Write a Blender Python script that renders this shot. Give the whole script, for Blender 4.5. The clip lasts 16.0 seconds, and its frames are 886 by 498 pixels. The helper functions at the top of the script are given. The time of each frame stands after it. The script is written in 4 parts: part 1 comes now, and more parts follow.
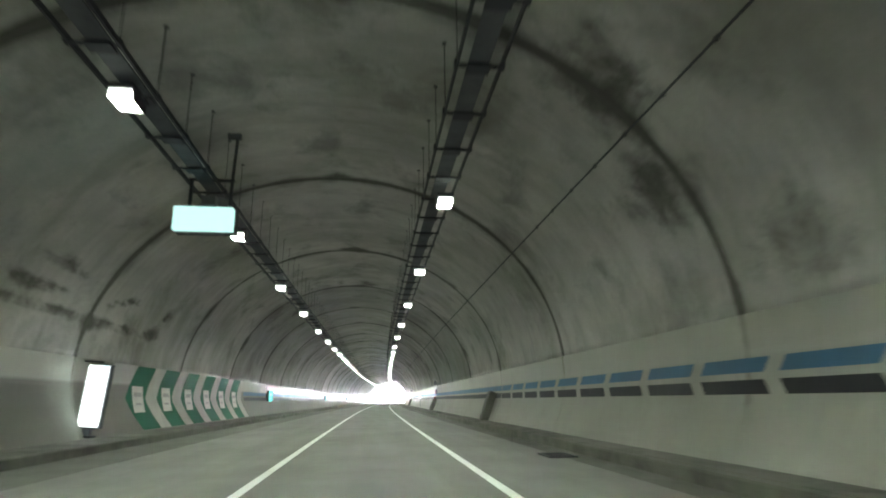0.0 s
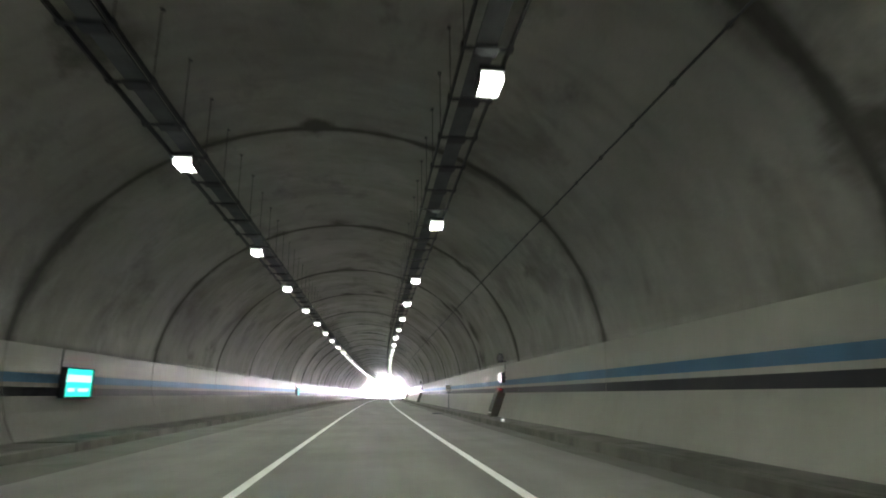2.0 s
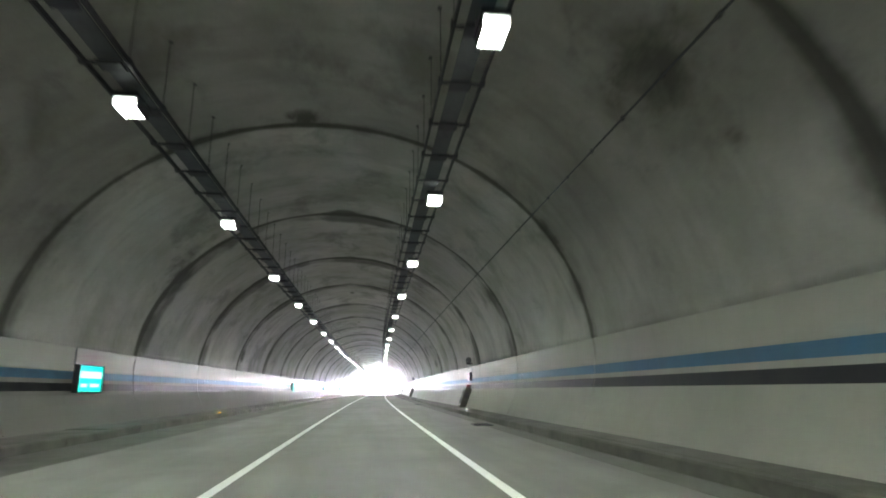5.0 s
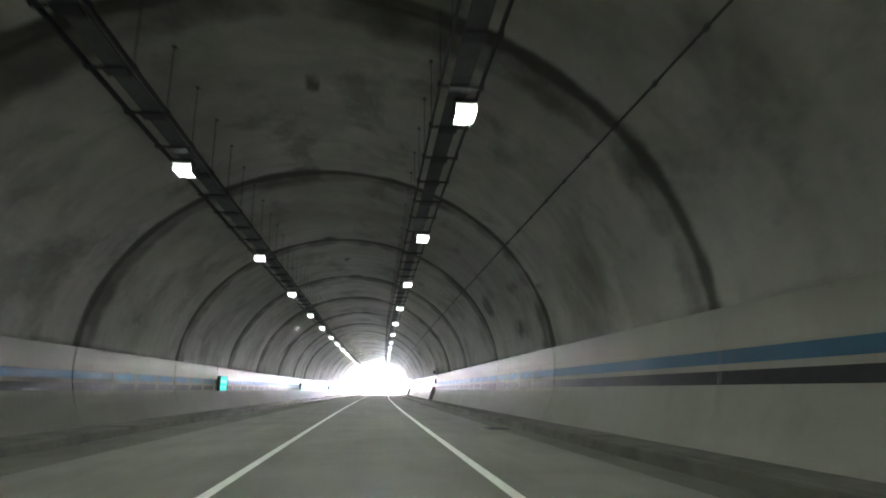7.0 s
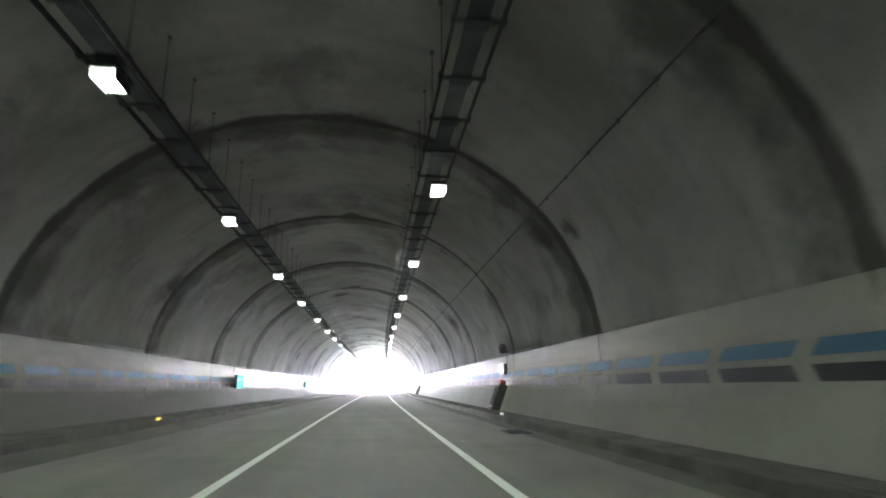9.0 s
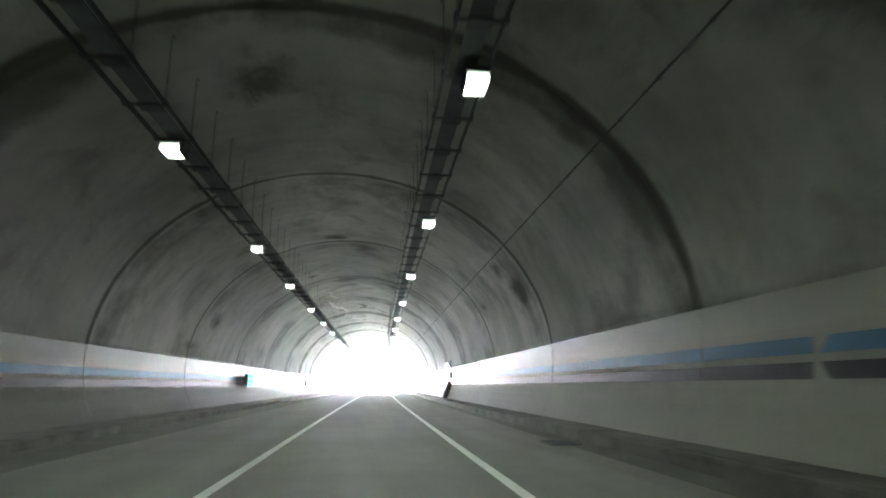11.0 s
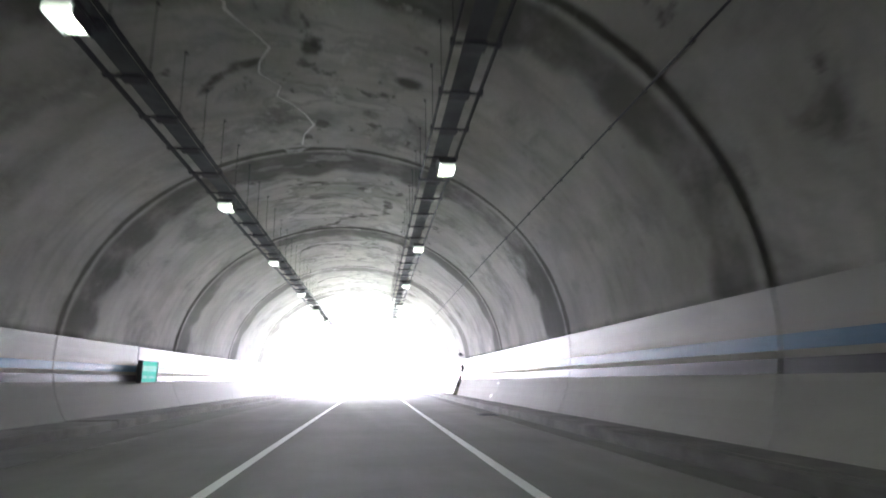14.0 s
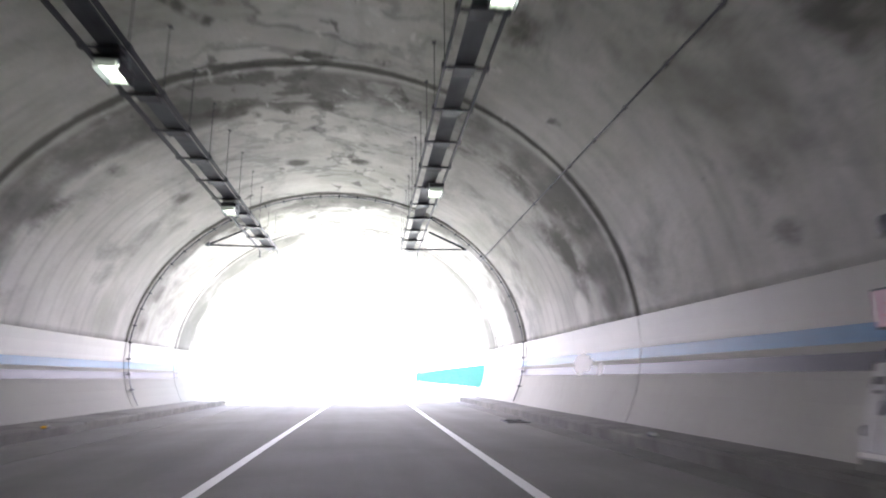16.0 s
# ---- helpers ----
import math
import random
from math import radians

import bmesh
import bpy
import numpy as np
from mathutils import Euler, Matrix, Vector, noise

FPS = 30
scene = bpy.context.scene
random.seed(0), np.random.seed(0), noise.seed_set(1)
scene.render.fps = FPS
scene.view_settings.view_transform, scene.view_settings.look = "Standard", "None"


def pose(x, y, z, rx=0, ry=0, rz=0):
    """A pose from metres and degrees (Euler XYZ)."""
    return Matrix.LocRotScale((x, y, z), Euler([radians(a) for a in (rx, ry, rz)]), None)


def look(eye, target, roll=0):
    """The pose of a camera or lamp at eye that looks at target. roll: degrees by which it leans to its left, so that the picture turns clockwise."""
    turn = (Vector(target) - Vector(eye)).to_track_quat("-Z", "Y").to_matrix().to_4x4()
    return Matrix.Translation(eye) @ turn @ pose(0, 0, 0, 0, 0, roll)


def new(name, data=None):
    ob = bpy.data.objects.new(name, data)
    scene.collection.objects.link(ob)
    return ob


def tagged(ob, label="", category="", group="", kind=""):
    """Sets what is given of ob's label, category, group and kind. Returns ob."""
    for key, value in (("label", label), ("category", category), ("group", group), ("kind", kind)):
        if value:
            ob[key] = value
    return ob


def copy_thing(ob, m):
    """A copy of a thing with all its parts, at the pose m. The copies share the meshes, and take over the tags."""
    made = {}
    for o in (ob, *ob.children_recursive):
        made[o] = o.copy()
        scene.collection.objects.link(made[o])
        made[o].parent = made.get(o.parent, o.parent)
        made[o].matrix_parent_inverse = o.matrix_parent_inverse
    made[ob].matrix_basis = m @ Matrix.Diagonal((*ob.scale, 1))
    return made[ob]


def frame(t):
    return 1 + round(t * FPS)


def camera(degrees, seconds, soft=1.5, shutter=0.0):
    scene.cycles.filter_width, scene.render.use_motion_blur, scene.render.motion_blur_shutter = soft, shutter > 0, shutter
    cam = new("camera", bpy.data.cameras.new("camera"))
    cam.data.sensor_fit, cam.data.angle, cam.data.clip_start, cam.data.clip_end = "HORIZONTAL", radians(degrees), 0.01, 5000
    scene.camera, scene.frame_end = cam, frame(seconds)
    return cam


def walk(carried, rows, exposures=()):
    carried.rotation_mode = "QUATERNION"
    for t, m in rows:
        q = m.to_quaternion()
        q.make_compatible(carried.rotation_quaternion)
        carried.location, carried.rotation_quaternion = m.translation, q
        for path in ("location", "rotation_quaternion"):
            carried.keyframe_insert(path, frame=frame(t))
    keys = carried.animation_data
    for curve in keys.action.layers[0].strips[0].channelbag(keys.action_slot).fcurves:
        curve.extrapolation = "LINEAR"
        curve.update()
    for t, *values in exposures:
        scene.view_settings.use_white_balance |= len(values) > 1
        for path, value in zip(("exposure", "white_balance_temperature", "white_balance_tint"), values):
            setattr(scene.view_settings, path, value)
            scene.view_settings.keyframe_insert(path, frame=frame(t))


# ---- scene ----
# ---- plan: a two-lane road tunnel on a wide right-hand curve ----
BEND = 1.0 / 3749.0          # curvature of the tunnel's axis
EYE = 1.22                   # height of the camera over the road
XC, HALF = -1.48, 7.5        # middle of the tunnel and its greatest half width
ZC, RISE, DROP = 2.0, 6.45, 4.97
WALL_TOP, WALK = 2.55, 0.20
S_BACK, S_END = -42.0, 289.5


def place(s, x=0.0, z=0.0):
    """World place of a point s metres along the tunnel, x to the right of the lane, z over the road."""
    r, th = 1.0 / BEND, s * BEND
    return Vector((r - (r - x) * math.cos(th), (r - x) * math.sin(th), z))


def spot(s, x=0.0, z=0.0, turn=0.0):
    """Pose at that place: local y runs along the tunnel."""
    return Matrix.Translation(place(s, x, z)) @ Matrix.Rotation(-s * BEND + radians(turn), 4, "Z")


# ---- camera ----
cam = camera(75.0, 16.0, soft=1.9, shutter=0.25)
# seconds, metres along, metres to the right, yaw, pitch, lean
DRIVE = [
    (0.0, -0.02, -0.165, -7.04, 14.61, -0.55),
    (0.5, 7.94, -0.219, -7.01, 14.40, -0.44),
    (1.0, 15.90, -0.206, -6.99, 14.32, -0.47),
    (1.5, 23.84, -0.201, -6.92, 14.21, -0.55),
    (2.0, 31.67, -0.222, -7.05, 14.11, -0.48),
    (2.5, 39.56, -0.248, -7.09, 14.18, -0.40),
    (3.0, 47.23, -0.232, -7.24, 14.04, -0.42),
    (3.5, 54.93, -0.207, -7.27, 14.02, -0.36),
    (4.0, 62.73, -0.228, -7.47, 14.05, -0.33),
    (4.2, 65.84, -0.208, -7.49, 13.85, -0.39),
    (6.3, 98.52, 0.014, -7.26, 13.62, -0.45),
    (6.5, 101.64, -0.026, -7.23, 13.68, -0.51),
    (7.0, 109.47, -0.011, -7.10, 13.63, -0.41),
    (7.5, 117.25, -0.008, -7.11, 13.47, -0.55),
    (8.0, 125.17, -0.035, -7.18, 13.46, -0.40),
    (8.5, 133.04, -0.023, -7.18, 13.36, -0.44),
    (9.0, 141.06, -0.001, -7.09, 13.40, -0.37),
    (9.2, 144.34, -0.041, -7.11, 13.24, -0.42),
    (11.3, 179.03, -0.022, -6.91, 13.24, -0.49),
    (11.5, 182.37, -0.032, -6.91, 13.25, -0.51),
    (12.0, 190.76, -0.110, -7.04, 13.20, -0.45),
    (12.5, 199.24, -0.039, -6.78, 13.13, -0.45),
    (13.0, 207.73, -0.046, -6.81, 12.90, -0.59),
    (13.5, 216.12, -0.063, -7.03, 12.83, -0.65),
    (14.0, 224.41, -0.107, -7.12, 12.75, -0.55),
    (14.5, 233.04, -0.083, -7.32, 12.65, -0.41),
    (15.0, 241.65, -0.072, -7.34, 12.57, -0.61),
    (15.5, 250.05, -0.055, -7.32, 12.32, -0.64),
    (16.0, 258.21, -0.089, -7.28, 12.50, -0.43),
]


def eye_pose(s, x, yaw, pitch, lean):
    e = place(s, x, EYE)
    a, p = radians(yaw) - s * BEND, radians(pitch)
    way = Vector((-math.sin(a) * math.cos(p), math.cos(a) * math.cos(p), math.sin(p)))
    return look(e, e + way, lean)


walk(cam, [(t, eye_pose(s, x, yw, pt, ln)) for t, s, x, yw, pt, ln in DRIVE],
     exposures=[(0.0, 8.55, 6420, 1), (0.7, 8.1, 6550, 7), (1.5, 7.95, 6550, 11), (2.5, 8.0, 6500, 11), (4.2, 8.48, 6280, 8), (6.5, 7.65, 6400, 4), (9.0, 7.55, 6330, 1), (11.5, 6.85, 6400, -7),
                (12.5, 6.4, 6330, -8), (13.5, 6.1, 6340, -4), (14.5, 5.27, 6300, 1), (15.3, 4.4, 6300, 3), (16.0, 3.43, 6280, 4)])

# ---- daylight ----
world = bpy.data.worlds.new("sky")
scene.world = world
world.use_nodes = True
wn = world.node_tree
sky = wn.nodes.new("ShaderNodeTexSky")
sky.sky_type = "NISHITA"
sky.sun_disc = False
sky.sun_elevation, sky.sun_rotation = radians(64), radians(75)
wn.links.new(sky.outputs[0], wn.nodes["Background"].inputs[0])
wn.nodes["Background"].inputs[1].default_value = 0.15
sun = new("sun", bpy.data.lights.new("sun", "SUN"))
sun.data.energy, sun.data.angle, sun.data.color = 5.0, radians(0.6), (1.0, 0.97, 0.92)
sun.matrix_world = look((0, 0, 60), (-60 * math.sin(radians(75)) / math.tan(radians(64)), -60 * math.cos(radians(75)) / math.tan(radians(64)), 0))

LAMP_GLOW = 1.0
SKY_GLOW = 1.15


# ---- materials ----
def nodes_of(name):
    m = bpy.data.materials.new(name)
    m.use_nodes = True
    nt = m.node_tree
    return m, nt, nt.nodes["Principled BSDF"]


def add(nt, kind, **inputs):
    n = nt.nodes.new(kind)
    for key, v in inputs.items():
        n.inputs[key.replace("_", " ")].default_value = v
    return n


def coords(nt, scale=(1, 1, 1), scatter=False):
    tc = nt.nodes.new("ShaderNodeTexCoord")
    mp = nt.nodes.new("ShaderNodeMapping")
    mp.inputs["Scale"].default_value = scale
    nt.links.new(tc.outputs["Object"], mp.inputs["Vector"])
    if scatter:
        info = nt.nodes.new("ShaderNodeObjectInfo")
        mul = nt.nodes.new("ShaderNodeMath")
        mul.operation, mul.inputs[1].default_value = "MULTIPLY", 53.0
        nt.links.new(info.outputs["Random"], mul.inputs[0])
        nt.links.new(mul.outputs[0], mp.inputs["Location"])
    return mp.outputs["Vector"]


def noise_of(nt, vec, scale, detail=5.0, rough=0.6, lo=0.35, hi=0.65, warp=0.0):
    n = add(nt, "ShaderNodeTexNoise", Scale=scale, Detail=detail, Roughness=rough, Distortion=warp)
    nt.links.new(vec, n.inputs["Vector"])
    r = nt.nodes.new("ShaderNodeMapRange")
    r.inputs["From Min"].default_value, r.inputs["From Max"].default_value = lo, hi
    nt.links.new(n.outputs["Fac"], r.inputs["Value"])
    return r.outputs["Result"]


def blend(nt, fac, a, b, mode="MIX", amount=None):
    m = nt.nodes.new("ShaderNodeMix")
    m.data_type, m.blend_type = "RGBA", mode
    for sock, v in ((m.inputs[6], a), (m.inputs[7], b)):
        if isinstance(v, tuple):
            sock.default_value = (*v, 1)
        else:
            nt.links.new(v, sock)
    if amount is not None:
        k = nt.nodes.new("ShaderNodeMath")
        k.operation, k.inputs[1].default_value = "MULTIPLY", amount
        nt.links.new(fac, k.inputs[0])
        fac = k.outputs[0]
    if isinstance(fac, float):
        m.inputs[0].default_value = fac
    else:
        nt.links.new(fac, m.inputs[0])
    return m.outputs[2]


def bump(nt, bsdf, height, strength=0.3, distance=0.01):
    b = add(nt, "ShaderNodeBump", Strength=strength, Distance=distance)
    nt.links.new(height, b.inputs["Height"])
    nt.links.new(b.outputs["Normal"], bsdf.inputs["Normal"])


def worn(name, base, dirt, rough=0.7, metal=0.0, fine=9.0, coarse=1.2, amount=0.6, grain=0.15, relief=0.2, scatter=True, spec=0.5):
    """A painted, cast or metal surface with grime at two scales."""
    m, nt, p = nodes_of(name)
    v = coords(nt, scatter=scatter)
    big = noise_of(nt, v, coarse, 6, 0.65, 0.42, 0.72, 0.4)
    small = noise_of(nt, v, fine * 4, 4, 0.6, 0.3, 0.7)
    c = blend(nt, big, base, dirt, amount=amount)
    c = blend(nt, small, c, dirt, amount=grain)
    nt.links.new(c, p.inputs["Base Color"])
    p.inputs["Roughness"].default_value, p.inputs["Metallic"].default_value = rough, metal
    p.inputs["Specular IOR Level"].default_value = spec
    bump(nt, p, small, relief, 0.004)
    return m


def glowing(name, colour, strength, rough=0.65, base=0.3, tint=None):
    m, nt, p = nodes_of(name)
    p.inputs["Base Color"].default_value = (*[base * v for v in tint or colour], 1)
    p.inputs["Emission Color"].default_value = (*colour, 1)
    p.inputs["Emission Strength"].default_value = strength
    p.inputs["Roughness"].default_value = rough
    p.inputs["Specular IOR Level"].default_value = 0.15
    return m


def lining_material():
    """Cast concrete: mottled, water-stained, with damp along the casting joints and lime deposits."""
    m, nt, p = nodes_of("lining_concrete")
    v = coords(nt)
    streak = coords(nt, (1.0, 0.7, 0.6))
    cloud = noise_of(nt, v, 0.13, 5, 0.62, 0.36, 0.66, 0.2)
    mottle = noise_of(nt, v, 0.42, 6, 0.6, 0.40, 0.64, 0.3)
    drip = noise_of(nt, streak, 0.5, 7, 0.64, 0.53, 0.66, 0.35)
    pale = noise_of(nt, streak, 0.6, 6, 0.68, 0.57, 0.74, 0.3)
    grit = noise_of(nt, v, 16.0, 4, 0.6, 0.3, 0.7)
    c = blend(nt, cloud, (0.53, 0.512, 0.487), (0.65, 0.63, 0.598))
    c = blend(nt, mottle, c, (0.30, 0.295, 0.272), amount=0.45)
    c = blend(nt, drip, c, (0.15, 0.147, 0.134), amount=0.55)
    c = blend(nt, pale, c, (0.52, 0.515, 0.485), amount=0.4)
    c = blend(nt, grit, c, (0.18, 0.18, 0.15), amount=0.16)
    pour = nt.nodes.new("ShaderNodeAttribute")
    pour.attribute_name = "pour"
    c = blend(nt, pour.outputs["Fac"], c, (0.17, 0.166, 0.15), amount=0.42)
    runs = noise_of(nt, coords(nt, (0.22, 1.5, 0.22)), 1.0, 8, 0.68, 0.5, 0.72, 0.25)
    c = blend(nt, runs, c, (0.17, 0.165, 0.15), amount=0.32)
    algae = noise_of(nt, coords(nt, (0.5, 0.8, 0.5)), 0.33, 7, 0.66, 0.47, 0.66, 0.3)
    c = blend(nt, algae, c, (0.19, 0.195, 0.13), amount=0.4)
    fog = noise_of(nt, v, 0.8, 7, 0.66, 0.25, 0.75)
    seep = nt.nodes.new("ShaderNodeAttribute")
    seep.attribute_name = "band"
    patchy = nt.nodes.new("ShaderNodeMath")
    patchy.operation, patchy.inputs[1].default_value = "MULTIPLY_ADD", 0.75
    nt.links.new(fog, patchy.inputs[0])
    nt.links.new(seep.outputs["Fac"], patchy.inputs[2])
    film = nt.nodes.new("ShaderNodeMapRange")
    film.interpolation_type = "SMOOTHSTEP"
    film.inputs["From Min"].default_value, film.inputs["From Max"].default_value = 0.6, 1.5
    nt.links.new(patchy.outputs[0], film.inputs["Value"])
    c = blend(nt, film.outputs[0], c, (0.10, 0.099, 0.092), amount=0.75)
    ragged = noise_of(nt, coords(nt, (1.0, 0.75, 0.8)), 1.1, 9, 0.7, 0.13, 0.87, 0.3)
    # paint peeling in islands along the crown, with dark rims
    peel = nt.nodes.new("ShaderNodeAttribute")
    peel.attribute_name = "peel"
    isle = noise_of(nt, coords(nt, (0.6, 1.0, 1.0)), 0.55, 6, 0.6, 0.0, 1.0, 0.35)
    for centre, reach, tone, full in ((0.62, 0.10, (0.68, 0.67, 0.64), 0.35), (0.53, 0.034, (0.15, 0.148, 0.14), 0.5)):
        off = nt.nodes.new("ShaderNodeMath")
        off.operation, off.inputs[1].default_value = "SUBTRACT", centre
        nt.links.new(isle, off.inputs[0])
        size = nt.nodes.new("ShaderNodeMath")
        size.operation = "ABSOLUTE"
        nt.links.new(off.outputs[0], size.inputs[0])
        rim = nt.nodes.new("ShaderNodeMapRange")
        rim.interpolation_type = "SMOOTHSTEP"
        rim.inputs["From Min"].default_value, rim.inputs["From Max"].default_value = reach, reach * 0.35
        nt.links.new(size.outputs[0], rim.inputs["Value"])
        both = nt.nodes.new("ShaderNodeMath")
        both.operation = "MULTIPLY"
        nt.links.new(rim.outputs[0], both.inputs[0])
        nt.links.new(peel.outputs["Fac"], both.inputs[1])
        c = blend(nt, both.outputs[0], c, tone, amount=full)
    # faint rings left by the shuttering boards
    along = nt.nodes.new("ShaderNodeAttribute")
    along.attribute_name = "along"
    turn = nt.nodes.new("ShaderNodeMath")
    turn.operation, turn.inputs[1].default_value = "MULTIPLY", math.tau / 0.64
    nt.links.new(along.outputs["Fac"], turn.inputs[0])
    wave = nt.nodes.new("ShaderNodeMath")
    wave.operation = "SINE"
    nt.links.new(turn.outputs[0], wave.inputs[0])
    crest = nt.nodes.new("ShaderNodeMapRange")
    crest.inputs["From Min"].default_value, crest.inputs["From Max"].default_value = 0.72, 1.0
    nt.links.new(wave.outputs[0], crest.inputs["Value"])
    worn_off = noise_of(nt, v, 0.16, 3, 0.5, 0.5, 0.62, 0.2)
    board = nt.nodes.new("ShaderNodeMath")
    board.operation = "MULTIPLY"
    nt.links.new(crest.outputs[0], board.inputs[0])
    nt.links.new(worn_off, board.inputs[1])
    cast = nt.nodes.new("ShaderNodeMapRange")
    cast.inputs["From Min"].default_value, cast.inputs["From Max"].default_value = 234.0, 244.0
    nt.links.new(along.outputs["Fac"], cast.inputs["Value"])
    shown = nt.nodes.new("ShaderNodeMath")
    shown.operation = "MULTIPLY"
    nt.links.new(board.outputs[0], shown.inputs[0])
    nt.links.new(cast.outputs[0], shown.inputs[1])
    c = blend(nt, shown.outputs[0], c, (0.14, 0.138, 0.13), amount=0.22)
    for key, tone, full in (("damp", (0.105, 0.102, 0.092), 0.85), ("lime", (0.66, 0.65, 0.61), 0.8)):
        at = nt.nodes.new("ShaderNodeAttribute")
        at.attribute_name = key
        both = nt.nodes.new("ShaderNodeMath")
        both.operation = "ADD"
        nt.links.new(at.outputs["Fac"], both.inputs[0])
        nt.links.new(ragged, both.inputs[1])
        cut = nt.nodes.new("ShaderNodeMapRange")
        cut.interpolation_type = "SMOOTHSTEP"
        cut.inputs["From Min"].default_value, cut.inputs["From Max"].default_value = 0.78, 1.26
        nt.links.new(both.outputs[0], cut.inputs["Value"])
        c = blend(nt, cut.outputs[0], c, tone, amount=full)
        if key == "damp":
            soot = cut.outputs[0]
    flake = nt.nodes.new("ShaderNodeAttribute")
    flake.attribute_name = "flake"
    for size, low, tone, full in ((1.0, 0.85, (0.10, 0.098, 0.09), 0.7), (0.8, 0.87, (0.64, 0.63, 0.60), 0.75)):
        chip = noise_of(nt, coords(nt, (size, size * 0.8, size)), 1.3, 7, 0.62, 0.0, 1.0, 0.3)
        near = nt.nodes.new("ShaderNodeMath")
        near.operation, near.inputs[1].default_value = "MULTIPLY_ADD", 0.25
        nt.links.new(flake.outputs["Fac"], near.inputs[0])
        nt.links.new(chip, near.inputs[2])
        cut = nt.nodes.new("ShaderNodeMapRange")
        cut.inputs["From Min"].default_value, cut.inputs["From Max"].default_value = low, low + 0.05
        nt.links.new(near.outputs[0], cut.inputs["Value"])
        c = blend(nt, cut.outputs[0], c, tone, amount=full)
    nt.links.new(c, p.inputs["Base Color"])
    r = nt.nodes.new("ShaderNodeMapRange")
    r.inputs["To Min"].default_value, r.inputs["To Max"].default_value = 0.8, 0.9
    nt.links.new(mottle, r.inputs["Value"])
    dull = nt.nodes.new("ShaderNodeMath")
    dull.operation = "MAXIMUM"
    nt.links.new(r.outputs[0], dull.inputs[0])
    nt.links.new(soot, dull.inputs[1])
    nt.links.new(dull.outputs[0], p.inputs["Roughness"])
    sheen = nt.nodes.new("ShaderNodeMapRange")
    sheen.inputs["To Min"].default_value, sheen.inputs["To Max"].default_value = 0.22, 0.03
    wet = nt.nodes.new("ShaderNodeMath")
    wet.operation = "MAXIMUM"
    nt.links.new(soot, wet.inputs[0])
    nt.links.new(film.outputs[0], wet.inputs[1])
    nt.links.new(wet.outputs[0], sheen.inputs["Value"])
    nt.links.new(sheen.outputs[0], p.inputs["Specular IOR Level"])
    bump(nt, p, blend(nt, 0.5, mottle, grit), 0.3, 0.010)
    return m


def wall_material(name, darkening):
    """Off-white glazed wall finish with streaks and specks, darker below the blue band."""
    m, nt, p = nodes_of(name)
    v = coords(nt)
    run = coords(nt, (1, 0.9, 0.16))
    film = noise_of(nt, v, 0.22, 5, 0.6, 0.35, 0.7, 0.4)
    runs = noise_of(nt, run, 3.2, 7, 0.7, 0.5, 0.74, 0.6)
    speck = noise_of(nt, v, 22.0, 3, 0.6, 0.42, 0.75)
    c = blend(nt, film, (0.45, 0.44, 0.395), (0.385, 0.377, 0.335))
    c = blend(nt, runs, c, (0.32, 0.305, 0.26), amount=0.32)
    c = blend(nt, speck, c, (0.30, 0.29, 0.25), amount=0.12)
    # rusty seep beside the open joints
    seep = nt.nodes.new("ShaderNodeAttribute")
    seep.attribute_name = "seep"
    frayed = noise_of(nt, coords(nt, (1, 1.0, 0.35)), 2.6, 7, 0.7, 0.25, 0.8, 0.4)
    both = nt.nodes.new("ShaderNodeMath")
    both.operation = "ADD"
    nt.links.new(seep.outputs["Fac"], both.inputs[0])
    nt.links.new(frayed, both.inputs[1])
    rim = nt.nodes.new("ShaderNodeMapRange")
    rim.inputs["From Min"].default_value, rim.inputs["From Max"].default_value = 0.95, 1.35
    nt.links.new(both.outputs[0], rim.inputs["Value"])
    c = blend(nt, rim.outputs[0], c, (0.20, 0.185, 0.15), amount=0.75)
    # darker and rougher below the blue band, paler and glossier above it
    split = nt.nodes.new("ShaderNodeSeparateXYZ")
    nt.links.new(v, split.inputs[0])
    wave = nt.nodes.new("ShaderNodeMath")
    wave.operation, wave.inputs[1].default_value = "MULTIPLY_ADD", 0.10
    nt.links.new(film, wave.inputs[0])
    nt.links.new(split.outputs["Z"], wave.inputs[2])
    upper_strip = nt.nodes.new("ShaderNodeMapRange")
    upper_strip.inputs["From Min"].default_value, upper_strip.inputs["From Max"].default_value = 1.84, 1.94
    nt.links.new(wave.outputs[0], upper_strip.inputs["Value"])
    c = blend(nt, upper_strip.outputs[0], blend(nt, darkening, c, (0.21, 0.206, 0.185)), c)
    nt.links.new(c, p.inputs["Base Color"])
    r = nt.nodes.new("ShaderNodeMapRange")
    r.inputs["To Min"].default_value, r.inputs["To Max"].default_value = 0.68, 0.50
    nt.links.new(upper_strip.outputs[0], r.inputs["Value"])
    matt = nt.nodes.new("ShaderNodeMath")
    matt.operation, matt.inputs[1].default_value = "MULTIPLY_ADD", 0.35
    matt.use_clamp = True
    nt.links.new(rim.outputs[0], matt.inputs[0])
    nt.links.new(r.outputs[0], matt.inputs[2])
    nt.links.new(matt.outputs[0], p.inputs["Roughness"])
    gloss = nt.nodes.new("ShaderNodeMapRange")
    gloss.inputs["To Min"].default_value, gloss.inputs["To Max"].default_value = 0.06, 0.17
    nt.links.new(upper_strip.outputs[0], gloss.inputs["Value"])
    nt.links.new(gloss.outputs[0], p.inputs["Specular IOR Level"])
    bump(nt, p, speck, 0.12, 0.003)
    return m


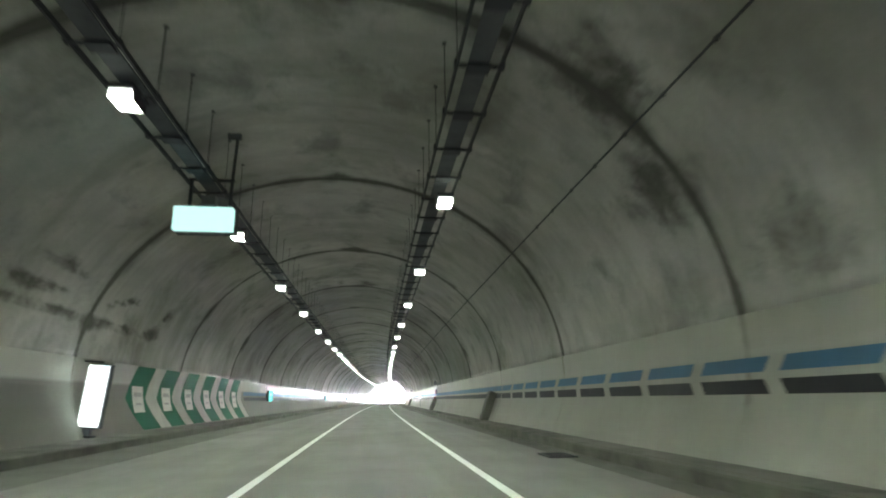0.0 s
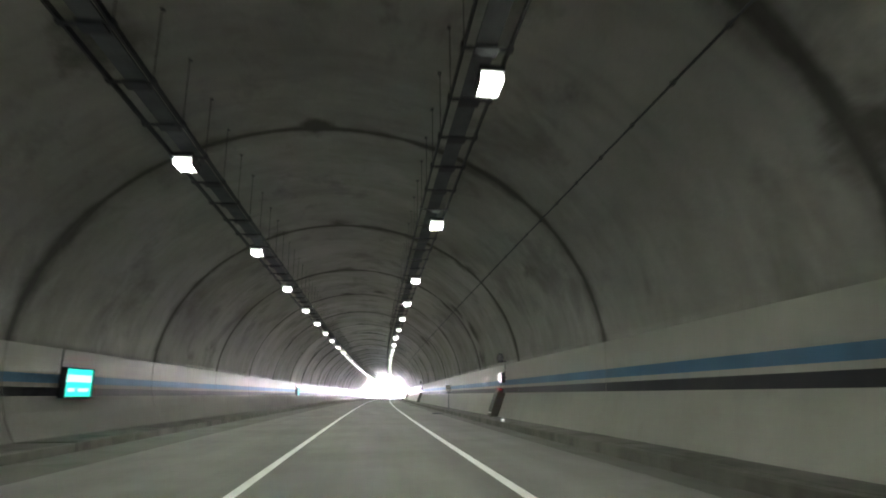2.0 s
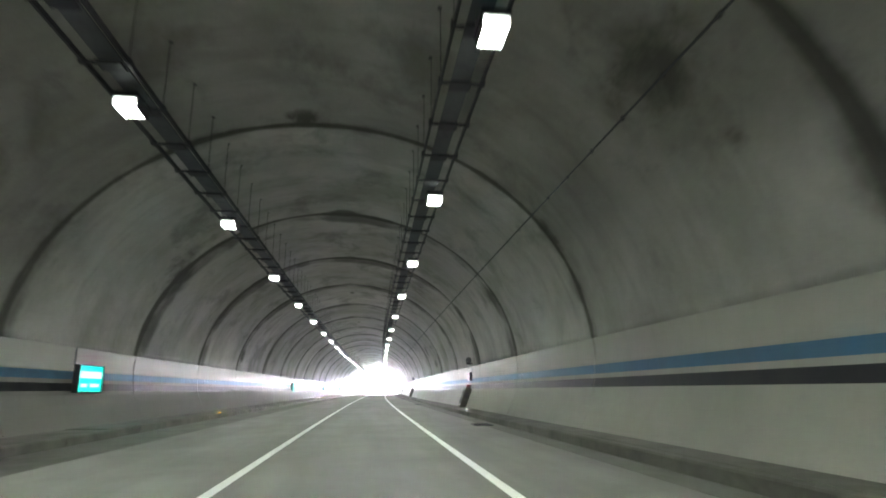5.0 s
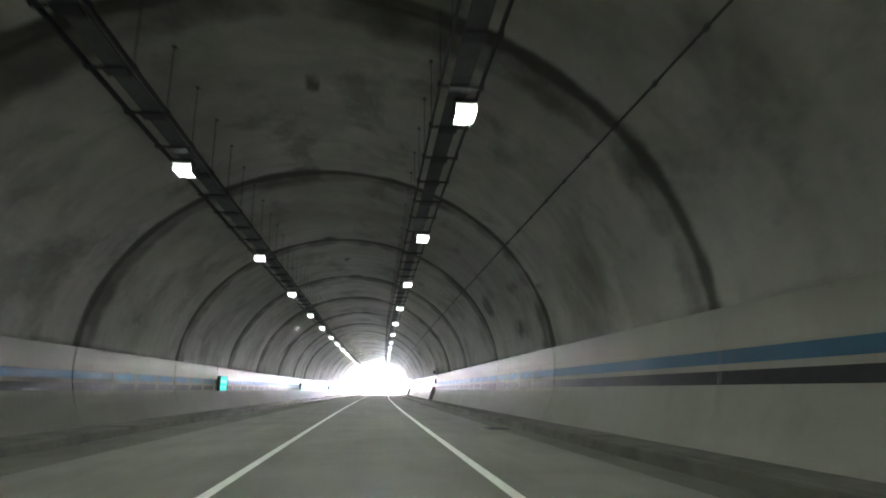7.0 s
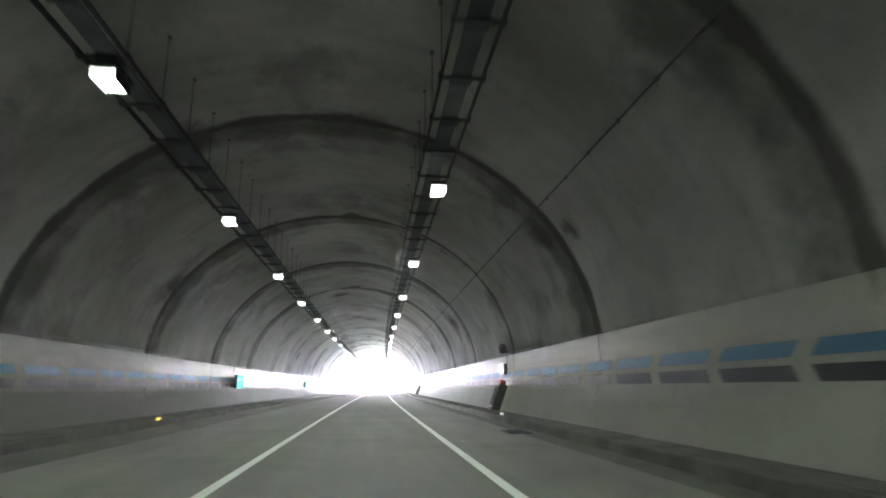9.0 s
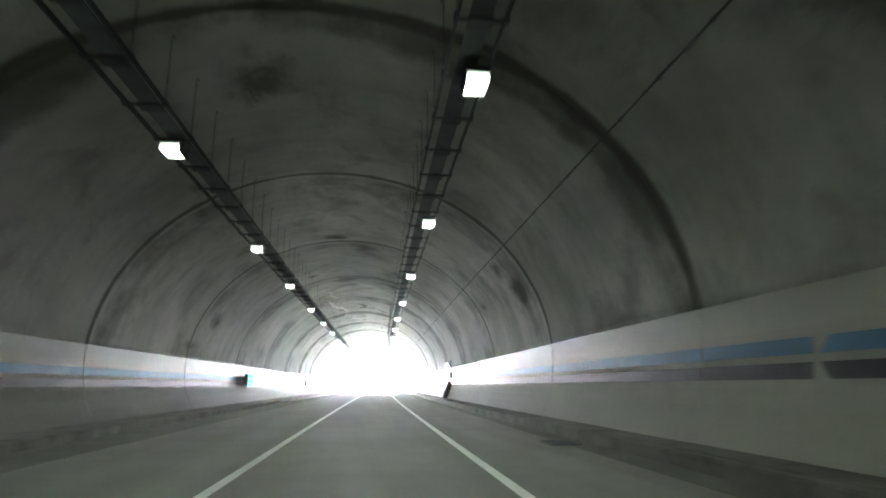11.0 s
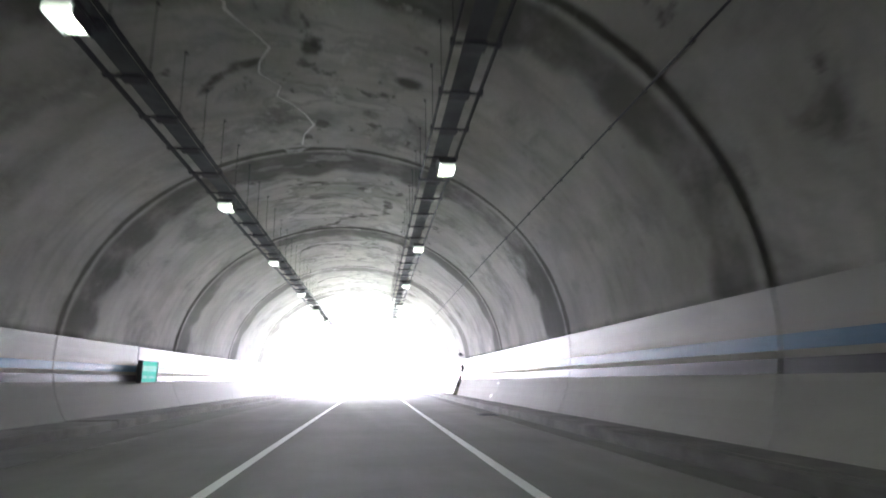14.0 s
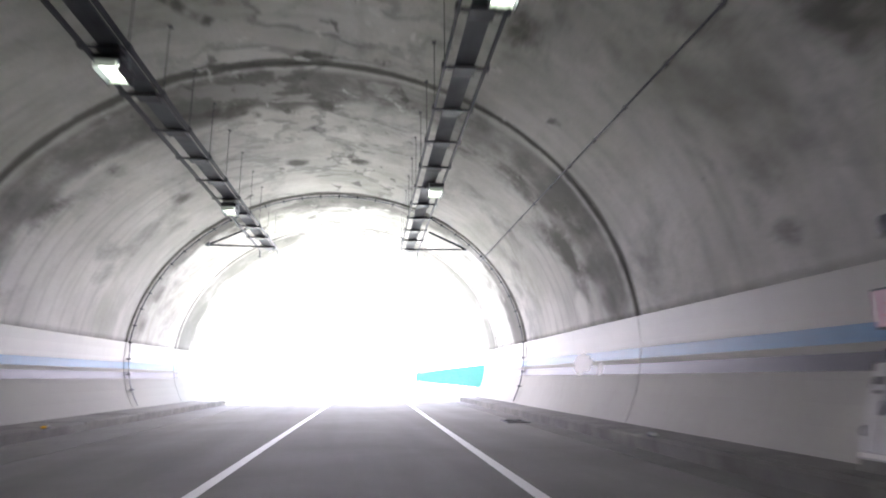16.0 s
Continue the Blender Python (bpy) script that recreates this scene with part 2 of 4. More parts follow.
def road_material():
    """Grey paving with wheel tracks, patches and coarse grit."""
    m, nt, p = nodes_of("road_paving")
    v = coords(nt)
    long = coords(nt, (1.0, 0.06, 1.0))
    lanes = noise_of(nt, long, 1.3, 3, 0.5, 0.36, 0.66)
    patch = noise_of(nt, v, 0.35, 6, 0.62, 0.36, 0.7, 0.3)
    grit = noise_of(nt, v, 60.0, 3, 0.7, 0.3, 0.7)
    c = blend(nt, lanes, (0.25, 0.246, 0.228), (0.30, 0.294, 0.272))
    c = blend(nt, patch, c, (0.16, 0.157, 0.144), amount=0.5)
    c = blend(nt, grit, c, (0.17, 0.17, 0.155), amount=0.25)
    nt.links.new(c, p.inputs["Base Color"])
    p.inputs["Roughness"].default_value = 0.88
    p.inputs["Specular IOR Level"].default_value = 0.2
    bump(nt, p, grit, 0.5, 0.006)
    return m


LINING = lining_material()
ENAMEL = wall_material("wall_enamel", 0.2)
# left wall: stronger darkening below the band
ENAMEL_LEFT = wall_material("wall_enamel_left", 0.85)
ROAD = road_material()
KERB = worn("kerb_concrete", (0.17, 0.166, 0.14), (0.06, 0.058, 0.047), 0.85, fine=14, coarse=0.9, amount=0.85, grain=0.35, scatter=False)
SHELL = worn("portal_concrete", (0.42, 0.41, 0.38), (0.25, 0.24, 0.22), 0.85, scatter=False)
# outdoor road, made pale to throw daylight up onto the vault
BOUNCE_ROAD = worn("pale_bounce_road", (0.58, 0.565, 0.53), (0.45, 0.44, 0.41), 0.85, fine=14, coarse=0.5, scatter=False)
LINE = worn("road_paint", (0.94, 0.94, 0.93), (0.7, 0.7, 0.67), 0.6, fine=20, coarse=1.5, amount=0.25, grain=0.12, scatter=False)
BLUE = worn("blue_band_paint", (0.065, 0.17, 0.30), (0.07, 0.11, 0.15), 0.5, coarse=0.8, amount=0.5, spec=0.24)
BLACK = worn("dark_band_paint", (0.018, 0.018, 0.026), (0.05, 0.048, 0.05), 0.5, coarse=0.8, amount=0.4, spec=0.24)
GREEN = worn("green_sheet", (0.014, 0.13, 0.075), (0.02, 0.07, 0.045), 0.7, coarse=0.9, amount=0.5, spec=0.2)
WHITE = worn("white_sheet", (0.72, 0.71, 0.66), (0.45, 0.43, 0.38), 0.65, coarse=1.0, amount=0.5, spec=0.25)
DULL_WHITE = worn("dirty_white_sheet", (0.50, 0.49, 0.45), (0.30, 0.29, 0.25), 0.75, coarse=1.0, amount=0.6, spec=0.15)
STEEL = worn("galvanised_steel", (0.20, 0.21, 0.23), (0.08, 0.08, 0.085), 0.5, 0.7, fine=12, coarse=3.0, amount=0.6)
DARK = worn("dark_steel", (0.042, 0.044, 0.056), (0.08, 0.077, 0.075), 0.55, 0.3, fine=12, coarse=2.5, amount=0.5)
BED = worn("sooty_tray_metal", (0.16, 0.163, 0.18), (0.08, 0.083, 0.095), 0.8, fine=12, coarse=2.0, amount=0.6, spec=0.15)
RUBBER = worn("cable_sheath", (0.07, 0.072, 0.085), (0.10, 0.10, 0.10), 0.6, fine=20, coarse=2.0, amount=0.5)
GREY = worn("cabinet_paint", (0.40, 0.39, 0.37), (0.22, 0.215, 0.20), 0.5, 0.1, fine=14, coarse=2.2, amount=0.6)
# cabinet paint darkened to stand for the dim light inside the tunnel
SHADED_CABINET = worn("shaded_cabinet_paint", (0.11, 0.106, 0.09), (0.06, 0.058, 0.048), 0.6, 0.1, fine=14, coarse=2.2, amount=0.7)
OLIVE = worn("olive_cabinet_paint", (0.12, 0.125, 0.105), (0.07, 0.07, 0.058), 0.6, 0.1, fine=14, coarse=2.0, amount=0.6)
CHARCOAL = worn("charcoal_marking", (0.06, 0.06, 0.06), (0.16, 0.16, 0.15), 0.6, amount=0.4)
RED = worn("red_marking", (0.42, 0.04, 0.07), (0.2, 0.04, 0.05), 0.5)
CHALK = worn("lime_deposit", (0.90, 0.89, 0.87), (0.7, 0.69, 0.67), 0.85, fine=16, coarse=2.5, amount=0.5)
TEAL = worn("teal_mesh_paint", (0.016, 0.115, 0.10), (0.012, 0.085, 0.072), 0.7, spec=0.1)
# outdoor ground, made pale for the same bounced daylight
BOUNCE_EARTH = worn("pale_bounce_earth", (0.62, 0.60, 0.56), (0.45, 0.43, 0.38), 0.95, fine=6, coarse=0.15, amount=0.7, scatter=False)
LENS = glowing("lamp_lens", (0.94, 1.0, 0.86), LAMP_GLOW)
END_GLOW = glowing("lamp_end_glow", (0.94, 1.0, 0.86), LAMP_GLOW * 0.02)
GUTTER = worn("gutter_concrete", (0.15, 0.147, 0.127), (0.085, 0.083, 0.068), 0.85, fine=14, coarse=0.6, amount=0.8, grain=0.3, scatter=False)
EXIT_GLOW = glowing("exit_sign_green", (0.03, 0.85, 0.62), 0.0068)
EXIT_PALE = glowing("exit_sign_pale", (0.36, 1.0, 0.86), 0.0104)
PALE_GLOW = glowing("pale_cyan_panel", (0.60, 1.0, 0.93), 0.0034)
COOL_GLOW = glowing("cool_white_panel", (0.92, 1.0, 0.99), 0.0096)
PINK_GLOW = glowing("pinkish_white_panel", (1.0, 0.84, 0.90), 0.0104, 0.6, 0.3, (1.0, 0.40, 0.60))
RED_GLOW = glowing("small_red_lamp", (1.0, 0.08, 0.09), 0.0072)
FLOOD_GLOW = glowing("floodlight_lens", (0.92, 1.0, 0.99), 0.1)
# kerb reflectors: emission is put in so they show bright
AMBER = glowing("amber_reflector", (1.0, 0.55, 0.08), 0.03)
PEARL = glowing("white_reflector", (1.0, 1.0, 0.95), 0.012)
SKYLIGHT = glowing("bright_haze", (1.0, 0.885, 1.07), SKY_GLOW)


# ---- mesh helpers ----
def thing(name, m, label, category, group="", kind=""):
    ob = new(name)
    ob.empty_display_size = 0.2
    ob.matrix_world = m
    return tagged(ob, label, category, group, kind)


def link(name, me, parent=None, m=None, label=""):
    ob = new(name, me)
    if parent is not None:
        ob.parent = parent
    if m is not None:
        ob.matrix_basis = m
    if label:
        ob["label"] = label
    return ob


def part(name, bm, material, parent, label="", smooth=False):
    me = bpy.data.meshes.new(name)
    bm.to_mesh(me)
    bm.free()
    me.materials.append(material)
    if smooth:
        me.polygons.foreach_set("use_smooth", [True] * len(me.polygons))
    return link(name, me, parent, None, label)


def box(bm, cx, cy, cz, sx, sy, sz, bevel=0.0, turn=None):
    r = bmesh.ops.create_cube(bm, size=1.0)
    vs = r["verts"]
    bmesh.ops.scale(bm, vec=(sx, sy, sz), verts=vs)
    if bevel:
        es = list({e for v in vs for e in v.link_edges})
        vs = list({v for f in bmesh.ops.bevel(bm, geom=es, offset=bevel, segments=2, affect="EDGES", profile=0.6)["faces"] for v in f.verts} | {v for v in vs if v.is_valid})
    if turn is not None:
        bmesh.ops.rotate(bm, cent=(0, 0, 0), matrix=turn, verts=vs)
    bmesh.ops.translate(bm, vec=(cx, cy, cz), verts=vs)
    return bm


def rod(bm, a, b, r, n=8):
    a, b = Vector(a), Vector(b)
    m = Matrix.Translation((a + b) / 2) @ (b - a).to_track_quat("Z", "Y").to_matrix().to_4x4()
    bmesh.ops.create_cone(bm, cap_ends=True, segments=n, radius1=r, radius2=r, depth=(b - a).length, matrix=m)
    return bm


def fresh():
    return bmesh.new()


def sweep(name, stations, loop, material, closed=True, bulge=None, smooth=True):
    """A solid swept along the tunnel: loop gives (x, z) round the section; bulge(s, k) moves a point outward."""
    n, vs, fs = len(loop), [], []
    for s in stations:
        for k, (x, z) in enumerate(loop):
            if bulge:
                dx, dz = bulge(s, k)
                x, z = x + dx, z + dz
            vs.append(place(s, x, z))
    for i in range(len(stations) - 1):
        for k in range(n if closed else n - 1):
            a, b = i * n + k, i * n + (k + 1) % n
            fs.append((a, b, b + n, a + n))
    if closed:
        fs.append(tuple(range(n))[::-1])
        fs.append(tuple(range((len(stations) - 1) * n, len(stations) * n)))
    me = bpy.data.meshes.new(name)
    me.from_pydata(vs, [], fs)
    me.materials.append(material)
    bm = bmesh.new()
    bm.from_mesh(me)
    bmesh.ops.recalc_face_normals(bm, faces=bm.faces)
    bm.to_mesh(me)
    bm.free()
    if smooth:
        me.polygons.foreach_set("use_smooth", [len(p.vertices) == 4 for p in me.polygons])
    return me


def steps(a, b, d):
    n = max(1, round((b - a) / d))
    return [a + (b - a) * i / n for i in range(n + 1)]


def side_x(z, side, out=0.0):
    """x of the lining's inner face at height z, on the side -1 or 1, moved outward."""
    b = RISE if z > ZC else DROP
    return XC + side * ((HALF + out) * math.sqrt(max(0.0, 1 - ((z - ZC) / (b + out)) ** 2)))


def roof_z(x, out=0.0):
    return ZC + (RISE + out) * math.sqrt(max(0.0, 1 - ((x - XC) / (HALF + out)) ** 2))


# casting joints of the lining
JOINTS = [-38.5, -29.0, -19.5, -10.0, -0.5, 9.0, 18.5, 28.2, 37.5, 46.8, 56.4, 65.8, 74.4, 83.8, 93.5, 102.0, 110.4, 119.0, 128.4,
          137.6, 147.2, 156.0, 165.6, 175.1, 184.2, 193.4, 203.2, 213.2, 222.6, 232.5, 242.0, 251.8, 261.6, 270.8, 280.7, 286.1]


# ---- ceiling: the concrete vault ----
def build_vault():
    t0 = math.asin((WALL_TOP - ZC) / RISE)
    rows = 112
    arc = [t0 + (math.pi - 2 * t0) * i / rows for i in range(rows + 1)]
    inner = [(XC + HALF * math.cos(t), ZC + RISE * math.sin(t)) for t in arc]
    skin = [math.pi - t0 - (math.pi - 2 * t0) * i / 24 for i in range(25)]
    outer = [(XC + (HALF + 0.7) * math.cos(t), ZC + (RISE + 0.7) * math.sin(t)) for t in skin]
    st = set(steps(S_BACK, S_END, 0.5)) | set(steps(218.0, 280.0, 0.22))
    for j in JOINTS:
        st = {s for s in st if not -0.4 < s - j < 0.8}
        st |= {j + d for d in (-0.32, -0.2, -0.12, -0.06, -0.022, -0.018, 0.018, 0.022, 0.06, 0.12, 0.2, 0.32, 0.46, 0.75)}
    st = sorted(s for s in st if S_BACK <= s <= S_END)
    seg = [random.uniform(-0.012, 0.012) for k in range(len(JOINTS) + 1)]
    wet = [random.uniform(0.45, 0.8) for k in range(len(JOINTS))]
    broad = [random.uniform(0.3, 0.8) if j < 140 else random.uniform(0.7, 1.25) for j in JOINTS]

    def joint(s):
        k = min(range(len(JOINTS)), key=lambda i: abs(s - JOINTS[i]))
        return k, s - JOINTS[k]

    def bulge(s, k):
        if k > rows:
            return 0.0, 0.0
        d = 0.03 if abs(joint(s)[1]) < 0.02 else seg[sum(1 for j in JOINTS if j < s)]
        d += 0.006 * noise.noise((s * 0.7, k * 0.23, 0.0))
        return d * math.cos(arc[k]), d * math.sin(arc[k])

    me = sweep("ceiling", st, inner + outer, LINING, True, bulge)
    # water stains: along, angle from the right springing in degrees, half length, half width in degrees, strength
    near = [(7.4, 13, 1.5, 8, 0.4), (8.8, 46, 1.6, 14, 0.5), (9.8, 28, 1.5, 12, 0.55), (15.1, 161, 0.9, 3, 0.7), (16, 154, 0.7, 3, 0.7), (18.7, 166, 1.2, 3, 0.65),
            (23.5, 164, 0.8, 3, 0.7), (23.9, 124, 2, 8, 0.35), (24.2, 157, 0.5, 3, 0.7), (30, 13, 0.5, 7, 0.45), (36.3, 84, 0.9, 7, 0.5), (37.3, 18, 1.2, 9, 0.55),
            (41.7, 121, 1.5, 9, 0.5), (64.2, 24, 0.8, 7, 0.78), (64.7, 37, 0.7, 8, 0.72), (64.8, 11, 0.5, 5, 0.72), (72.6, 78, 0.8, 6, 0.6)]
    middle = [(86, 40, 2, 14, 0.5), (102, 145, 2, 14, 0.45), (110.4, 15, 0.5, 8, 0.65), (110.5, 32, 0.7, 10, 0.6), (119.7, 166, 0.8, 5, 0.6), (122.5, 90.7, 0.55, 1.5, 0.95),
              (127.8, 23, 0.4, 2, 0.7), (131.8, 13, 1.2, 5, 0.6), (135.6, 26, 1, 6, 0.6), (142, 91, 0.55, 1.5, 0.95), (155, 30, 0.7, 5, 0.6), (156.2, 118, 1.3, 6, 0.6),
              (156.9, 33, 1, 7, 0.65), (157.9, 91, 0.4, 2.4, 0.75), (164.9, 149, 1, 7, 0.5), (178, 30, 2.2, 14, 0.5), (187, 100, 1.8, 12, 0.45)]
    far = [(195.1, 23, 1.2, 7, 0.7), (196.1, 34, 1, 5, 0.6), (202.3, 94, 0.6, 7, 0.7), (205.5, 157, 1.2, 7, 0.6), (211.2, 111, 0.6, 5, 0.6), (227.6, 89.5, 0.5, 2, 0.9),
           (229.4, 89.5, 0.35, 3, 0.95), (229.9, 105, 0.4, 3, 0.6), (236.2, 90.5, 0.35, 1.8, 1.0), (237.1, 73.5, 0.3, 3, 0.8), (239.2, 80, 0.4, 4, 0.5), (247.0, 95, 0.5, 9, 0.55)]
    mouth = [(264.2, 22, 0.6, 3, 0.4), (265.6, 11, 0.5, 3, 0.4), (267.5, 58, 0.8, 4, 0.6), (272.8, 106, 0.4, 5, 0.7), (273, 89, 0.4, 3, 0.65), (273.5, 61, 0.9, 7, 0.45),
             (277, 83, 0.4, 3.5, 0.8), (277.1, 129, 0.6, 4, 0.6), (277.2, 99, 0.4, 3.5, 0.8)]
    pools = near + middle + far + mouth
    pools += [(273.6, 24, 1.1, 16, 0.62), (273.2, 45, 0.8, 12, 0.55), (263.3, 30, 0.9, 14, 0.5), (244.4, 28, 0.9, 14, 0.5), (273, 150, 0.8, 14, 0.4)]
    # dark seep lines
    rnd = random.Random(17)
    lines = [((6, 165.5), (23.4, 165), (24.3, 154)), ((14.8, 153.5), (17.2, 156)), ((19.3, 160), (20.9, 156)), ((14, 160), (16.5, 160))]
    for line in lines:
        for (sa, da), (sb, db) in zip(line, line[1:]):
            n = max(3, round(abs(sb - sa) / 0.4))
            for k in range(n + 1):
                pools.append((sa + (sb - sa) * k / n, da + (db - da) * k / n + rnd.uniform(-0.6, 0.6), 0.4, 1.7, rnd.uniform(0.45, 0.7)))
    # and brushed curls of soot on the crown near the mouth
    curls = [((227.2, 90), (228.4, 88), (229.5, 89), (229.8, 92.5)), ((229.4, 88), (229.6, 81), (230.3, 76.5), (231.6, 69.6)), ((237.7, 111.6), (236.9, 106), (236.7, 98)),
             ((245.4, 105), (245.2, 100), (245.4, 92)), ((251.6, 105), (251.2, 94), (250, 89), (249.6, 82), (248.6, 76), (246.6, 75)),
             ((255.6, 111), (255.1, 106), (255, 99), (255.3, 92), (256.3, 89.4), (257.3, 91.6)), ((256.1, 83), (255.5, 79), (256, 72)), ((258.2, 82), (258.2, 74)),
             ((265.8, 111), (265.2, 105), (264.9, 92)), ((267.7, 112), (269.3, 104)), ((272.5, 117), (273.4, 102)), ((270.6, 93), (270.5, 86))]
    for line in curls:
        for (sa, da), (sb, db) in zip(line, line[1:]):
            n = max(2, round(math.hypot(sb - sa, (db - da) * 0.125) / 0.16))
            for k in range(n):
                pools.append((sa + (sb - sa) * k / n + rnd.uniform(-0.1, 0.1), da + (db - da) * k / n + rnd.uniform(-0.7, 0.7), rnd.uniform(0.11, 0.26), rnd.uniform(0.9, 2.0), rnd.uniform(0.6, 1.05) * (1.0 if sa < 240 else 0.85)))
    # soot smudges where the joints cross the crown
    for j in JOINTS:
        if -5 < j < 185:
            pools.append((j - random.uniform(0.2, 0.5), random.uniform(84, 98), random.uniform(0.35, 0.7), random.uniform(3.5, 7.5), random.uniform(0.6, 0.8)))
            pools.append((j + random.uniform(-0.2, 0.3), random.choice((random.uniform(20, 60), random.uniform(118, 160))), random.uniform(0.4, 0.8), random.uniform(5, 11), random.uniform(0.45, 0.65)))
    # and a scatter of fainter ones
    for k in range(80):
        pools.append((random.uniform(-40, 284), random.choice((random.uniform(8, 60), random.uniform(60, 120), random.uniform(120, 172))), random.uniform(0.4, 2.0), random.uniform(2, 10), random.uniform(0.2, 0.38)))
    pale_spots = [(244.7, 9, 0.4, 5, 0.75), (254.6, 7, 0.5, 3, 0.75), (254.1, 10, 0.25, 3, 0.7), (274.1, 10, 0.5, 6, 0.85), (66.5, 14, 2.0, 9, 0.35), (206, 24, 0.5, 3, 0.4), (240.5, 90, 1.2, 16, 0.35), (247.5, 89, 2.0, 22, 0.4), (256.5, 92, 2.2, 24, 0.45), (266, 90, 2.6, 26, 0.4), (275.5, 90, 2.5, 30, 0.4), (272.5, 30, 2, 12, 0.3)]
    # two pale strips just past the conduit ring, one on each side
    pale_spots += [(282.2, 135, 0.5, 22, 0.8), (282.2, 40, 0.5, 20, 0.75)]
    damp, lime, flake, pour, band, peel, along = [], [], [], [], [], [], []
    shade = [random.uniform(0.0, 0.8) for k in range(len(JOINTS) + 1)]
    for k, j in enumerate(JOINTS):
        if j < 41:
            shade[k] = 0.05
        elif j < 76:
            shade[k] = 0.85
        elif j > 220:
            shade[k] *= 0.4

    for s in st:
        i, d = joint(s)
        pools_here = [p for p in pools if abs(s - p[0]) < p[2] * 2]
        pale_spots_here = [p for p in pale_spots if abs(s - p[0]) < p[2] * 2]
        bay = sum(1 for j in JOINTS if j < s)
        for k in range(len(inner) + len(outer)):
            if k > rows:
                damp.append(0.0)
                lime.append(0.0)
                flake.append(0.0)
                pour.append(0.0)
                band.append(0.0)
                peel.append(0.0)
                along.append(s)
                continue
            deg = math.degrees(arc[k])
            swing = noise.noise((i * 7.1, deg * 0.035, 2.0)) + 0.45 * noise.noise((i * 3.3, deg * 0.15, 5.0))
            core = (0.18 if s < 95 else 0.30 if s < 190 else 0.19) * (1 + 0.8 * swing)
            v = (0.85 + 0.3 * swing + 0.25 * wet[i]) * max(0.0, 1 - max(0.0, abs(d) - 0.05) / max(0.08, core))
            # soft grey bands of seepage beside each joint
            if s < 95:
                lo, hi, full = -0.4, 0.7, 0.72
            elif s < 190:
                lo, hi, full = -0.35, 0.9 + 0.6 * broad[i], 1.0
            else:
                lo, hi, full = 0.24, 0.5 + 1.75 * broad[i], 0.75 if s < 227 else 1.12
            hi *= 1 + 0.4 * swing
            edge = min((d - lo) / 0.12, (hi - d) / (0.3 + 0.3 * broad[i]))
            band.append(max(0.0, min(1.0, edge)) * full * min(1.0, max(0.25 if s < 95 else 0.4, 0.85 + (0.9 if s < 95 else 0.6) * swing)))
            u = 0.0
            for ps, pd, ls, ld, f in pools_here:
                v = max(v, (f + 0.12) * math.exp(-((s - ps) / ls) ** 2 - ((deg - pd) / ld) ** 2))
            for ps, pd, ls, ld, f in pale_spots_here:
                u = max(u, f * math.exp(-((s - ps) / ls) ** 2 - ((deg - pd) / ld) ** 2))
            damp.append(v)
            along.append(s)
            peel.append(min(1.0, max(0.0, (s - 222) / 24)) * math.exp(-((deg - 91) / 25) ** 2))
            lime.append(u)
            pour.append(shade[bay])
            flake.append(min(1.0, max(0.3, (s - 205) / 25)) * (0.65 + 0.35 * max(0.0, math.sin(arc[k])) ** 4))
    for key, vals in (("damp", damp), ("lime", lime), ("flake", flake), ("pour", pour), ("band", band), ("peel", peel), ("along", along)):
        me.attributes.new(key, "FLOAT", "POINT").data.foreach_set("value", vals)
    tagged(new("ceiling", me), "stained grey cast-concrete tunnel vault with dark joints", "ceiling", kind="structure")


build_vault()


# ---- walls: enamelled lower walls in bays between the joints ----
def wall_strip(name, side, s0, s1, z0, z1, proud, thick, material, parent, rows=7, slant=0.0, label="", middle=1.36, edges=False):
    """A curved plate on the wall; slant shifts it along the tunnel with the height above or below the middle."""
    zs = [z0 + (z1 - z0) * i / rows for i in range(rows + 1)]
    n = rows + 1
    st = steps(s0, s1, 2.5) if not slant else [s0, s1]
    if edges:
        st = sorted(set(st) | {s0 + d for d in (0.06, 0.14, 0.28, 0.5)} | {s1 - d for d in (0.06, 0.14, 0.28, 0.5)})
    vs, fs = [], []
    for s in st:
        for z in zs:
            vs.append(place(s + slant * abs(z - middle), side_x(z, side, -proud), z))
        for z in reversed(zs):
            vs.append(place(s + slant * abs(z - middle), side_x(z, side, -proud + thick), z))
    m = 2 * n
    for i in range(len(st) - 1):
        for k in range(m):
            a, b = i * m + k, i * m + (k + 1) % m
            fs.append((a, b, b + m, a + m))
    fs += [tuple(range(m))[::-1], tuple(range((len(st) - 1) * m, len(st) * m))]
    bm = bmesh.new()
    bv = [bm.verts.new(v) for v in vs]
    for f in fs:
        bm.faces.new([bv[i] for i in f])
    bmesh.ops.recalc_face_normals(bm, faces=bm.faces)
    return part(name, bm, material, parent, label)


def cuts(a, b, marks, gap):
    edges = [a] + [j for j in marks if a < j < b] + [b]
    return [(p + gap / 2, q - gap / 2) for p, q in zip(edges, edges[1:]) if q - p > gap * 3]


